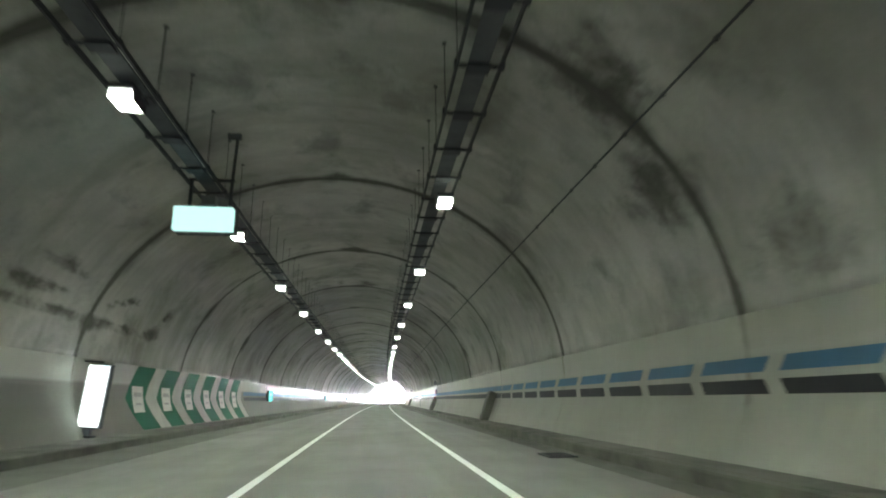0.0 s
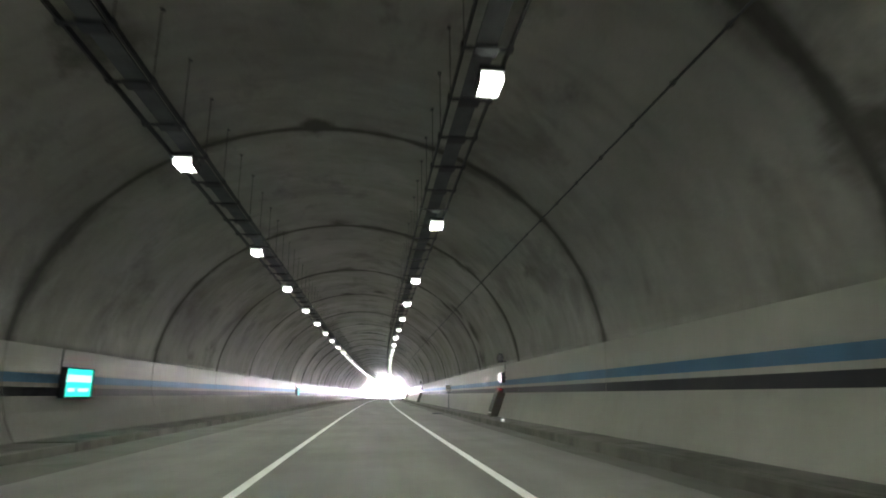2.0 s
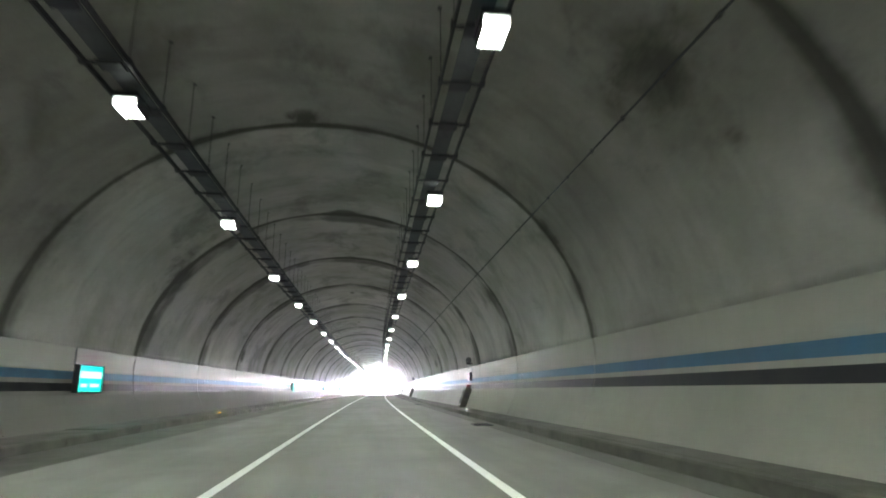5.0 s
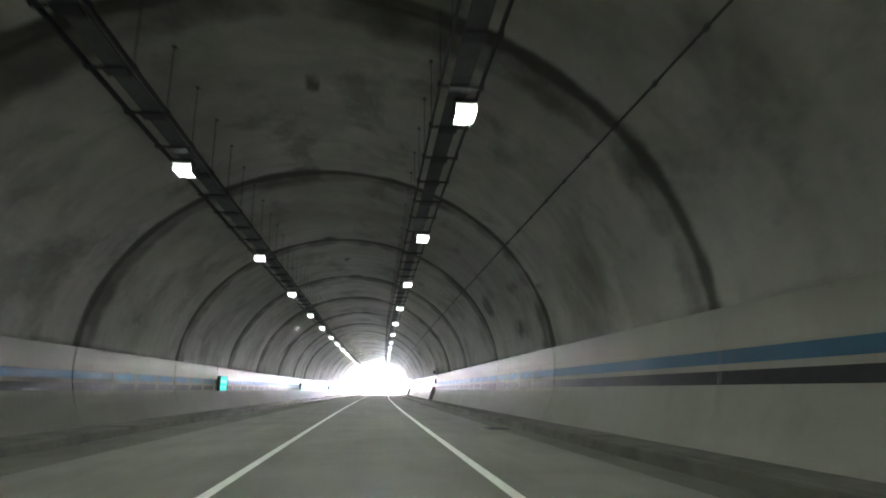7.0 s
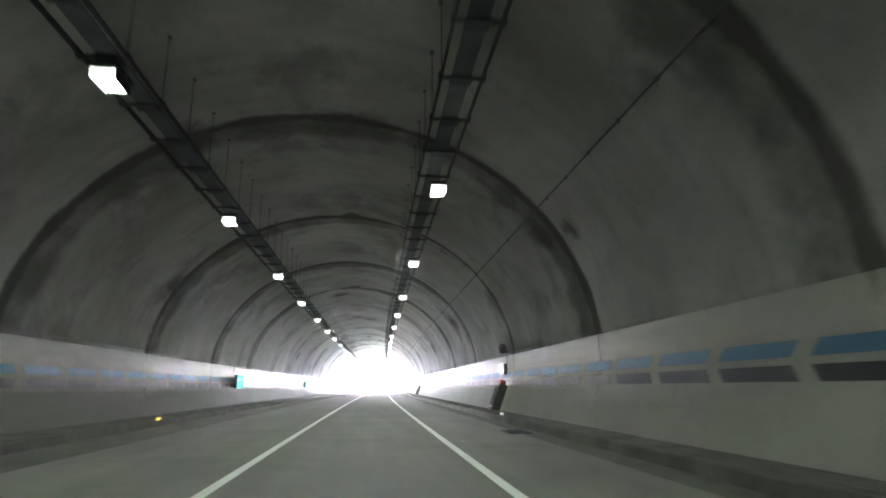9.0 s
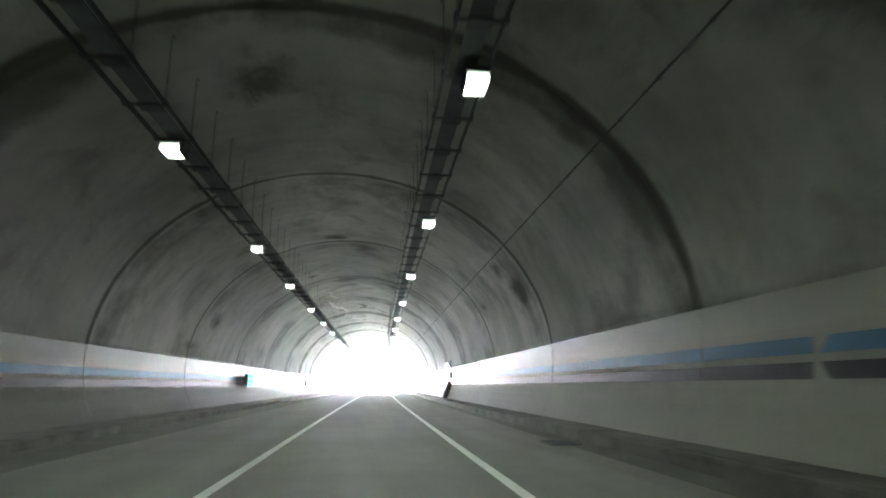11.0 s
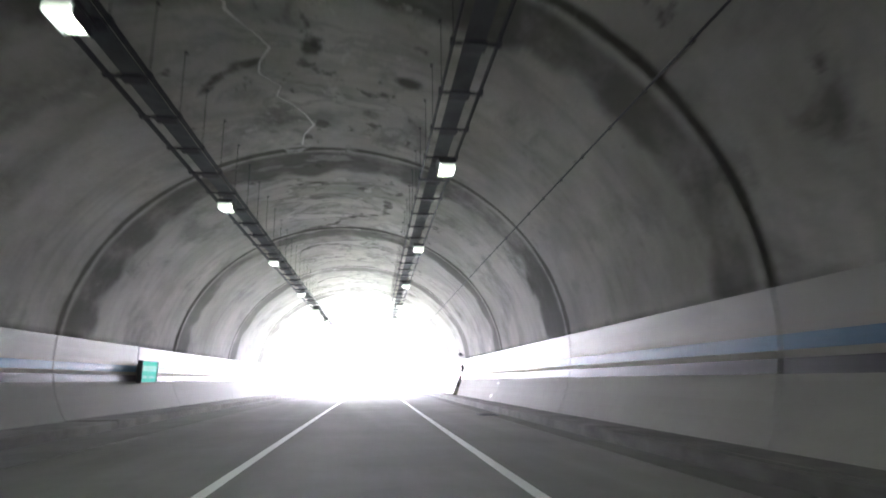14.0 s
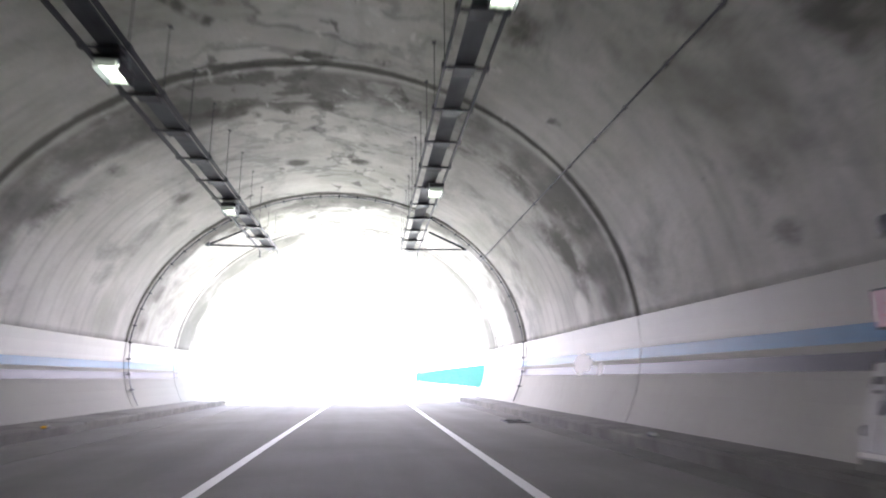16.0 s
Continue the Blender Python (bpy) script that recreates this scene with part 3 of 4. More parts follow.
def build_wall(side, name, label, banded):
    zs = [-0.3 + (WALL_TOP + 0.3) * i / 8 for i in range(9)]
    core = [(side_x(z, side, 0.02), z) for z in zs] + [(side_x(z, side, 0.72), z) for z in reversed(zs)]
    wall = new(name, sweep(name, steps(S_BACK, S_END, 4.0), core, SHELL))
    tagged(wall, label, "wall", kind="structure")
    for a, b in cuts(S_BACK, S_END, JOINTS, 0.03):
        panel = wall_strip("wall_panel", side, a, b, 0.0, WALL_TOP, 0.02, 0.035, ENAMEL if side > 0 else ENAMEL_LEFT, wall, 9, edges=True)
        wet = [random.uniform(0.15, 1.0) for k in range(2)]
        mid = (a + b) / 2
        vals = []
        for v in panel.data.vertices:
            along = math.atan2(v.co.y, 1.0 / BEND - v.co.x) / BEND
            d, k = (along - a, 0) if along < mid else (b - along, 1)
            vals.append(wet[k] * math.exp(-max(0.0, d) / 0.16) * (0.5 + 0.5 * v.co.z / WALL_TOP))
        panel.data.attributes.new("seep", "FLOAT", "POINT").data.foreach_set("value", vals)
    for a, b, split in banded:
        if split:
            n = round((b - a) / 2.19)
            runs = [(a + (b - a) * i / n + 0.19 + split, a + (b - a) * (i + 1) / n - 0.19 + split) for i in range(n)]
        else:
            runs = cuts(a, b, JOINTS, 0.04)
        for p, q in runs:
            wall_strip("blue_band", side, p, q, 1.60, 1.835, 0.026, 0.005, BLUE, wall, 2, -0.75 if split else 0.0, middle=1.545)
            wall_strip("dark_band", side, p, q, 1.255, 1.485, 0.026, 0.005, BLACK, wall, 2, -0.75 if split else 0.0, middle=1.545)
    return wall


build_wall(-1, "wall_left", "off-white enamelled tunnel wall with blue and dark bands", [(S_BACK, 4.0, False), (41.4, 131.0, False), (131.0, 181.4, 0.13), (181.4, 286.6, False)])
wall_right = build_wall(1, "wall_right", "off-white enamelled tunnel wall with blue and dark bands", [(S_BACK, -0.5, False), (-0.5, 28.0, 0.22), (28.0, 131.0, False), (131.0, 181.4, 0.13), (181.4, 286.6, False)])


def build_patch(s0, s1, z0, z1, seed):
    """A ragged smear of white filler on the right wall."""
    rnd = random.Random(seed)
    bm = fresh()
    ring = []
    for k in range(36):
        a = math.tau * k / 36
        reach = rnd.uniform(0.72, 1.05)
        z = (z0 + z1) / 2 + (z1 - z0) / 2 * math.sin(a) * reach
        ring.append((((s0 + s1) / 2 + (s1 - s0) / 2 * math.cos(a) * reach), z))
    low = [bm.verts.new(place(u, side_x(z, 1, -0.022), z)) for u, z in ring]
    top = [bm.verts.new(place(u, side_x(z, 1, -0.029), z)) for u, z in ring]
    mid = (s0 + s1) / 2, (z0 + z1) / 2
    hub = bm.verts.new(place(mid[0], side_x(mid[1], 1, -0.030), mid[1]))
    for k in range(36):
        n = (k + 1) % 36
        bm.faces.new((low[k], low[n], top[n], top[k]))
        bm.faces.new((top[k], top[n], hub))
    bmesh.ops.recalc_face_normals(bm, faces=bm.faces)
    part("repair_patch", bm, CHALK, wall_right, "ragged white filler smear")


for k, (s0, s1, z0, z1) in enumerate(((273.7, 275.3, 1.25, 1.88), (272.9, 273.35, 1.2, 1.6), (251.97, 252.42, 0.96, 1.1), (252.6, 253.1, 0.34, 0.55), (251.9, 252.26, 1.76, 2.0))):
    build_patch(s0, s1, z0, z1, k)

# ---- road, gutters and raised walkways ----
road = new("road", sweep("road", steps(S_BACK, S_END, 6.0), [(-5.45, 0.0), (3.95, 0.0), (3.95, -0.35), (-5.45, -0.35)], ROAD, smooth=False))
tagged(road, "grey worn paved tunnel carriageway", "road", kind="structure")
# separate paler road outside, added as a light bouncer for the vault
outside = new("road", sweep("road", steps(S_END + 0.01, 700, 6.0), [(-9.4, 0.0), (6.6, 0.0), (6.6, -0.35), (-9.4, -0.35)], BOUNCE_ROAD, smooth=False))
tagged(outside, "road beyond the tunnel, made pale to bounce light inside", "road", kind="structure")
for x0, x1 in ((-7.05, -5.46), (3.96, 4.6)):
    for a, b in cuts(S_BACK, S_END, JOINTS, 0.015):
        low = min(x0, x1) if x0 < 0 else max(x0, x1)
        g = new("gutter", sweep("gutter", [a, (a + b) / 2, b], [(x0, -0.02 if x0 == low else 0.002), (x1, -0.02 if x1 == low else 0.002), (x1, -0.3), (x0, -0.3)], GUTTER, smooth=False))
        tagged(g, "dirty concrete gutter slab beside the kerb", "gutter", kind="structure")
for x in (-1.94, 1.706):
    ln = new("lane_line", sweep("lane_line", steps(S_BACK, 520, 6.0), [(x - 0.075, 0.001), (x + 0.075, 0.001), (x + 0.075, 0.006), (x - 0.075, 0.006)], LINE, smooth=False))
    tagged(ln, "solid white painted lane line on the road", "road marking", kind="structure")


def kerb_run(side, x_face, name):
    """A walkway in cast lengths with a rounded front edge, from the kerb face to the wall."""
    base = thing(name, Matrix.Identity(4), "dark dirty concrete walkway with a low kerb beside the wall", "pavement", kind="structure")
    xw = side_x(WALK, side, 0.01)
    d = side
    for a, b in cuts(S_BACK, S_END, JOINTS, 0.012):
        mids = [a] + [a + (b - a) * k / 3 for k in (1, 2)] + [b]
        for p, q in zip(mids, mids[1:]):
            lift = random.uniform(-0.006, 0.006)
            loop = [(x_face, -0.2), (x_face, WALK - 0.03 + lift), (x_face + d * 0.03, WALK + lift), (x_face + d * 0.22, WALK + lift),
                    (x_face + d * 0.23, WALK - 0.012 + lift), (x_face + d * 0.26, WALK - 0.012 + lift), (x_face + d * 0.27, WALK + lift), (xw, WALK + 0.004 + lift), (xw, -0.2)]
            link("kerb_slab", sweep("kerb_slab", [p + 0.006, (p + q) / 2, q - 0.006], loop, KERB, smooth=False), base)


kerb_run(-1, -7.05, "pavement_left")
kerb_run(1, 4.6, "pavement_right")

# ---- the far mouth and the open ground beyond it ----
def build_mouth():
    inner = []
    for i in range(41):
        z = -0.3 + i / 40 * (ZC + 0.3)
        inner.append((side_x(z, 1, 0.75), z))
    for i in range(1, 60):
        t = math.pi * i / 60
        inner.append((XC + (HALF + 0.75) * math.cos(t), ZC + (RISE + 0.75) * math.sin(t)))
    for i in range(41):
        z = ZC - i / 40 * (ZC + 0.3)
        inner.append((side_x(z, -1, 0.75), z))
    loop = inner + [(XC - 16, -0.3), (XC - 16, 13.0), (XC + 16, 13.0), (XC + 16, -0.3)]
    me = sweep("wall_portal", [S_END - 1.2, S_END + 0.1], loop, SHELL, smooth=False)
    tagged(new("wall_portal", me), "pale concrete headwall round the tunnel mouth", "wall", kind="structure")
    # end wall added out of view; the tunnel itself runs on
    back = [(XC - 9, -0.4), (XC - 9, 9.4), (XC + 9, 9.4), (XC + 9, -0.4)]
    tagged(new("wall_back", sweep("wall_back", [S_BACK - 0.5, S_BACK - 0.02], back, SHELL, smooth=False)), "added unseen wall closing the tunnel behind the start", "wall", kind="structure")


build_mouth()


def build_ground():
    n, size = 60, 2600.0
    mid = place(S_END)
    vs, fs = [], []
    for i in range(n + 1):
        for j in range(n + 1):
            u, w = (i / n * 2 - 1), (j / n * 2 - 1)
            x, y = mid.x + size * u * abs(u) ** 1.5, mid.y + size * w * abs(w) ** 1.5
            off = max(0.0, abs(x - mid.x) - 60)
            vs.append((x, y, -0.4 + min(60, off * 0.12) * (0.6 + 0.5 * noise.noise((x * 0.01, y * 0.01, 0)))))
    for i in range(n):
        for j in range(n):
            a = i * (n + 1) + j
            fs.append((a, a + n + 1, a + n + 2, a + 1))
    me = bpy.data.meshes.new("ground")
    me.from_pydata(vs, [], fs)
    me.materials.append(BOUNCE_EARTH)
    me.polygons.foreach_set("use_smooth", [True] * len(fs))
    tagged(new("ground", me), "open ground beyond the tunnel, made pale to bounce light inside", "ground", kind="structure")


build_ground()


def build_haze():
    """Glaring overcast sky low over the road beyond the mouth."""
    vs, fs = [], []
    c = place(S_END + 20)
    for i in range(25):
        a = radians(-75 + 150 * i / 24)
        for k in range(9):
            e = radians(-2 + 40 * k / 8)
            vs.append((c.x + 150 * math.sin(a) * math.cos(e), c.y + 150 * math.cos(a) * math.cos(e), 150 * math.sin(e)))
    for i in range(24):
        for k in range(8):
            a = i * 9 + k
            fs.append((a, a + 1, a + 10, a + 9))
    me = bpy.data.meshes.new("backdrop")
    me.from_pydata(vs, [], fs)
    me.materials.append(SKYLIGHT)
    tagged(new("backdrop", me), "glaring white hazy sky beyond the tunnel", "sky", kind="structure")


build_haze()


# ---- lamps ----
def build_lamp():
    """A flat tunnel floodlight: ribbed housing, bezel, glowing lens, and a yoke up to the tray."""
    lamp = thing("tunnel_lamp", Matrix.Identity(4), "lit white LED tunnel floodlight under a cable tray", "lamp", "tunnel lamps")
    bm = box(fresh(), 0, 0, 0.075, 0.44, 0.66, 0.09, 0.02)
    part("housing", bm, DARK, lamp, "dark grey ribbed housing")
    for i in range(8):
        part("cooling_fin", box(fresh(), -0.175 + 0.05 * i, 0, 0.135, 0.012, 0.54, 0.04), DARK, lamp)
    for y in (-0.30, 0.30):
        part("bezel", box(fresh(), 0, y, 0.025, 0.42, 0.025, 0.03, 0.006), STEEL, lamp)
    # unseen side plates, added to keep direct lamp light off the vault
    for x in (-0.188, 0.188):
        part("side_shield", box(fresh(), x, 0, -0.06, 0.012, 0.60, 0.20, 0.004), DARK, lamp, "dark plate added to narrow the beam")
    part("lens", box(fresh(), 0, 0, -0.03, 0.34, 0.54, 0.02, 0.004), LENS, lamp, "glowing white lens")
    # weakly glowing end plates, added so distant lamps bloom into bright blobs
    for y in (-0.285, 0.285):
        part("end_glow", box(fresh(), 0, y, -0.04, 0.34, 0.014, 0.13, 0.004), END_GLOW, lamp, "glowing end plate added to imitate bloom")
    bm = fresh()
    for x in (-0.235, 0.235):
        box(bm, x, 0, 0.13, 0.012, 0.05, 0.22)
    box(bm, 0, 0, 0.238, 0.48, 0.05, 0.012)
    part("yoke", bm, STEEL, lamp)
    return lamp


LAMP_Z = 6.28
LAMPS_LEFT = [-34.5, -25.7, -16.9, -8.1, 0.7, 9.5, 18.1, 26.7, 35.2, 44.3, 52.6, 60.1, 67.6, 74.5, 81.3, 88.5, 96.2, 105.0, 113.9, 122.8, 132.2, 141.1, 150.4, 158.9,
              168.2, 177.1, 186.4, 195.8, 204.2, 213.9, 222.9, 232.2, 241.4, 249.8, 259.4, 267.6, 275.9]
LAMPS_RIGHT = [-39.0, -30.1, -21.2, -12.3, -3.4, 5.5, 14.3, 22.9, 31.4, 40.2, 48.6, 57.6, 64.6, 71.5, 78.4, 85.5, 93.2, 101.4, 110.0, 119.3, 128.6, 137.6, 146.4, 155.4, 164.8,
               174.2, 182.9, 191.8, 201.1, 210.4, 219.3, 228.4, 237.7, 246.6, 255.8, 264.8, 273.5]
first = build_lamp()
first.matrix_world = spot(LAMPS_LEFT[0], -4.43, LAMP_Z)
for row, x in ((LAMPS_LEFT[1:], -4.43), (LAMPS_RIGHT, 1.62)):
    for s in row:
        copy_thing(first, spot(s, x, LAMP_Z))


# ---- cable trays on hanger rods ----
TRAY_Z = 6.58


def build_tray(x0, x1, b0, b1, rod_x, label):
    """Two rails, ladder rungs, a bundle of dark cables and hanger rods up to the vault."""
    tray = thing("cable_tray", Matrix.Identity(4), label, "cable tray", "cable trays")
    a, b = S_BACK, 283.0
    for x in (x0, x1):
        loop = [(x - 0.02, TRAY_Z - 0.05), (x + 0.02, TRAY_Z - 0.05), (x + 0.02, TRAY_Z + 0.05), (x - 0.02, TRAY_Z + 0.05)]
        link("rail", sweep("rail", steps(a, b, 4.0), loop, DARK, smooth=False), tray)
    loop = [(b0, TRAY_Z - 0.028), (b1, TRAY_Z - 0.028), (b1, TRAY_Z - 0.022), (b0, TRAY_Z - 0.022)]
    link("tray_bed", sweep("tray_bed", steps(a, b, 4.0), loop, BED, smooth=False), tray, None, "dark sheet-metal bed")
    n = 5
    for i in range(n):
        cx = b0 + (b1 - b0) * (i + 0.5) / n
        r = 0.032 if i % 2 else 0.026
        loop = [(cx + r * math.cos(t), TRAY_Z + 0.012 + r * math.sin(t)) for t in [math.pi * 2 * k / 8 for k in range(8)]]

        def sag(s, k, i=i):
            d = 0.012 * noise.noise((s * 0.9, i * 3.1, x0))
            return d, 0.006 * noise.noise((s * 1.3, i * 5.0, x1))
        link("cable", sweep("cable", steps(a, b, 1.1), loop, RUBBER, True, sag), tray, None, "black sheathed cable")
    bm = box(fresh(), 0, 0, 0, x1 - x0 + 0.10, 0.07, 0.04)
    for x in (-1, 1):
        box(bm, x * ((x1 - x0) / 2 + 0.035), 0, 0.03, 0.035, 0.14, 0.11)
    rung = part("rung", bm, DARK, tray)
    rung_me = rung.data
    bpy.data.objects.remove(rung)
    bm = box(fresh(), 0, 0, 0, b1 - b0 + 0.04, 0.30, 0.05, 0.008)
    cleat = part("cable_cleat", bm, DARK, tray)
    cleat_me = cleat.data
    bpy.data.objects.remove(cleat)
    top = roof_z(rod_x) - TRAY_Z + 0.03
    bm = rod(fresh(), (0, 0, -0.06), (0, 0, top), 0.008, 6)
    box(bm, 0, 0, top - 0.03, 0.10, 0.10, 0.012)
    rod(bm, (0, 0, -0.075), (0, 0, -0.05), 0.022, 6)
    hanger = part("hanger_rod", bm, DARK, tray)
    hanger_me = hanger.data
    bpy.data.objects.remove(hanger)
    s = a + 0.8
    while s < b:
        link("cable_cleat", cleat_me, tray, spot(s, (b0 + b1) / 2, TRAY_Z - 0.092))
        link("rung", rung_me, tray, spot(s, (x0 + x1) / 2, TRAY_Z - 0.045))
        link("hanger_rod", hanger_me, tray, spot(s, rod_x, TRAY_Z))
        s += 1.65
    for x in (x0, x1):
        end = fresh()
        box(end, 0, 0, -0.14, 0.05, 0.06, 0.34)
        box(end, 0, 0.05, -0.31, 0.12, 0.16, 0.03)
        part("end_foot", end, DARK, tray).matrix_basis = spot(b, x, TRAY_Z)
    return tray


build_tray(-4.86, -4.14, -4.58, -4.22, -4.14, "ladder cable tray with black cables hung from the vault")
build_tray(1.12, 1.86, 1.29, 1.64, 1.12, "ladder cable tray with black cables hung from the vault")


def build_end_brace(x_in, x_out):
    """Steel bracket that stays a tray's end from the vault."""
    ob = thing("tray_bracket", spot(282.0, x_in, TRAY_Z - 0.1), "dark steel triangular bracket staying a tray end", "bracket", "tray brackets")
    span = x_out - x_in
    bm = fresh()
    rod(bm, (0, 0, 0), (span, 0, 0.05), 0.035, 6)
    part("bottom_bar", bm, DARK, ob)
    rod(bm := fresh(), (span, 0, 0.05), (span * 0.30, 0, 0.78), 0.045, 6)
    part("sloping_bar", bm, DARK, ob)
    box(bm := fresh(), span, 0, 0.08, 0.16, 0.22, 0.16, 0.01)
    part("wall_plate", bm, STEEL, ob)


build_end_brace(-4.5, -6.72)
build_end_brace(1.6, 3.86)


# ---- cable clipped along the vault ----
def build_feeder():
    base = thing("radio_cable", Matrix.Identity(4), "black radio cable clipped along the concrete vault", "cable")
    x, z = 4.39, roof_z(4.39) - 0.07
    loop = [(x + 0.020 * math.cos(t), z + 0.020 * math.sin(t)) for t in [math.pi * 2 * k / 8 for k in range(8)]]

    def sag(s, k):
        d = -0.014 * (1 - math.cos(2 * math.pi * s / 1.5)) / 2
        return d * 0.6, d

    link("cable", sweep("cable", steps(S_BACK, 281.5, 0.75), loop, RUBBER, True, sag), base)
    bm = box(fresh(), 0.03, 0, 0.035, 0.05, 0.05, 0.10)
    clip = part("clip", bm, DARK, base)
    me = clip.data
    bpy.data.objects.remove(clip)
    s = S_BACK + 0.4
    while s < 281:
        link("clip", me, base, spot(s, x, z))
        s += 1.5


build_feeder()


# ---- lit exit signs on the left wall ----
def build_exit_sign():
    """A lit box flat on the wall: dark case, green face, pale bars for its unreadable lines."""
    ob = thing("exit_sign", Matrix.Identity(4), "lit green exit sign box fixed flat on the wall", "exit sign", "exit signs")
    part("case", box(fresh(), 0, 0, 0, 0.14, 1.62, 0.84, 0.025), DARK, ob, "dark metal case")
    # rim added to block the face's glow when seen from far along
    bm = fresh()
    for z in (-0.4, 0.4):
        box(bm, 0.09, 0, z, 0.06, 1.62, 0.03, 0.006)
    for y in (-0.795, 0.795):
        box(bm, 0.09, y, 0, 0.06, 0.03, 0.78, 0.006)
    part("rim", bm, DARK, ob, "dark rim added to hide the glow at low angles")
    part("face", box(fresh(), 0.068, 0, 0, 0.02, 1.54, 0.76, 0.006), EXIT_GLOW, ob, "glowing green face")
    part("pale_band", box(fresh(), 0.08, 0, 0.12, 0.006, 1.46, 0.20), EXIT_PALE, ob, "pale glowing band")
    for y, w in ((-0.4, 0.4), (0.3, 0.6)):
        part("text_bar", box(fresh(), 0.08, y, -0.2, 0.006, w, 0.10), EXIT_PALE, ob, "pale glowing bar")
    for y in (-0.5, 0.5):
        part("wall_bracket", box(fresh(), -0.13, y, 0, 0.16, 0.06, 0.5), STEEL, ob)
    part("conduit", rod(fresh(), (-0.16, -0.6, 0.4), (-0.16, -0.6, 0.92), 0.02), STEEL, ob)
    return ob


EXITS = [49.9, 97.9, 145.1, 180.8, 216.1, 248.3]
sign = build_exit_sign()
sign.matrix_world = spot(EXITS[0], -8.72, 1.62)
for s in EXITS[1:]:
    copy_thing(sign, spot(s, -8.72, 1.62))


# ---- fire points on the right wall ----
def build_fire_cabinet(paint, label):
    """A steel cabinet that leans back along the curve of the wall, with an indicator box on its head."""
    ob = thing("hydrant_cabinet", Matrix.Identity(4), label, "cabinet", "hydrant cabinets")
    part("body", box(fresh(), 0.08, 0, 0.60, 0.36, 0.78, 1.10, 0.035), paint, ob)
    for y in (-0.185, 0.185):
        d = part("door", box(fresh(), -0.105, y, 0.62, 0.02, 0.35, 0.96, 0.008), paint, ob)
        part("handle", box(fresh(), -0.128, y * 0.3, 0.62, 0.03, 0.03, 0.16, 0.006), STEEL, d, "worn steel handle")
        part("hinge", rod(fresh(), (-0.118, y * 1.9, 0.30), (-0.118, y * 1.9, 0.42), 0.012, 6), STEEL, d)
        part("hinge", rod(fresh(), (-0.118, y * 1.9, 0.84), (-0.118, y * 1.9, 0.96), 0.012, 6), STEEL, d)
        part("marking", box(fresh(), -0.118, y, 0.93, 0.006, 0.26, 0.09), CHARCOAL, d, "faded marking bar")
        part("marking", box(fresh(), -0.118, y, 0.80, 0.006, 0.18, 0.04), CHARCOAL, d, "faded marking bar")
    part("kick_plate", box(fresh(), -0.108, 0, 0.10, 0.012, 0.70, 0.05), WHITE, ob, "scuffed pale strip")
    part("side_plate", box(fresh(), 0.06, -0.396, 0.72, 0.20, 0.015, 0.3, 0.004), CHARCOAL, ob)
    part("plinth", box(fresh(), 0.08, 0, 0.0, 0.34, 0.70, 0.14), KERB, ob, "concrete plinth")
    part("indicator_box", box(fresh(), 0.03, -0.02, 1.235, 0.22, 0.56, 0.17, 0.02), DARK, ob)
    part("indicator", box(fresh(), -0.09, -0.10, 1.235, 0.02, 0.28, 0.035, 0.008), RED_GLOW, ob, "small red indicator lamp")
    part("indicator", box(fresh(), 0.0, -0.31, 1.235, 0.10, 0.02, 0.03, 0.006), RED_GLOW, ob, "small red indicator lamp")
    return ob


def build_fire_sign():
    ob = thing("hydrant_sign", Matrix.Identity(4), "small lit white sign box with faint pink markings", "sign", "hydrant signs")
    part("case", box(fresh(), 0, 0, 0, 0.18, 0.54, 0.48, 0.03), DARK, ob, "dark case")
    part("face", box(fresh(), -0.088, 0, 0, 0.02, 0.48, 0.42, 0.008), PINK_GLOW, ob, "glowing pinkish white face")
    for i, (y, w) in enumerate(((-0.06, 0.26), (-0.08, 0.19), (-0.05, 0.31), (-0.07, 0.22))):
        part("text_bar", box(fresh(), -0.10, y, 0.05 - 0.065 * i, 0.005, w, 0.022), RED, ob, "faint red bar")
    part("wall_bracket", box(fresh(), 0.14, 0, 0, 0.14, 0.3, 0.1), STEEL, ob)
    part("conduit", rod(fresh(), (0.10, -0.2, 0.2), (0.10, -0.2, 0.62), 0.016, 8), STEEL, ob)
    return ob


def build_beacon():
    ob = thing("beacon", Matrix.Identity(4), "dark round alarm beacon on the concrete vault", "beacon", "alarm beacons")
    bm = fresh()
    bmesh.ops.create_uvsphere(bm, u_segments=20, v_segments=12, radius=0.17)
    bmesh.ops.scale(bm, vec=(1, 1, 1.15), verts=bm.verts)
    part("dome", bm, RUBBER, ob, "sooty dark dome", True)
    part("base", rod(fresh(), (0, 0, -0.24), (0, 0, -0.14), 0.13, 20), DARK, ob)
    part("arm", box(fresh(), 0.12, 0, -0.18, 0.28, 0.07, 0.07, 0.01), DARK, ob)
    part("bracket", box(fresh(), -0.02, 0.15, -0.05, 0.14, 0.02, 0.22, 0.006), GREY, ob, "pale bent bracket")
    return ob


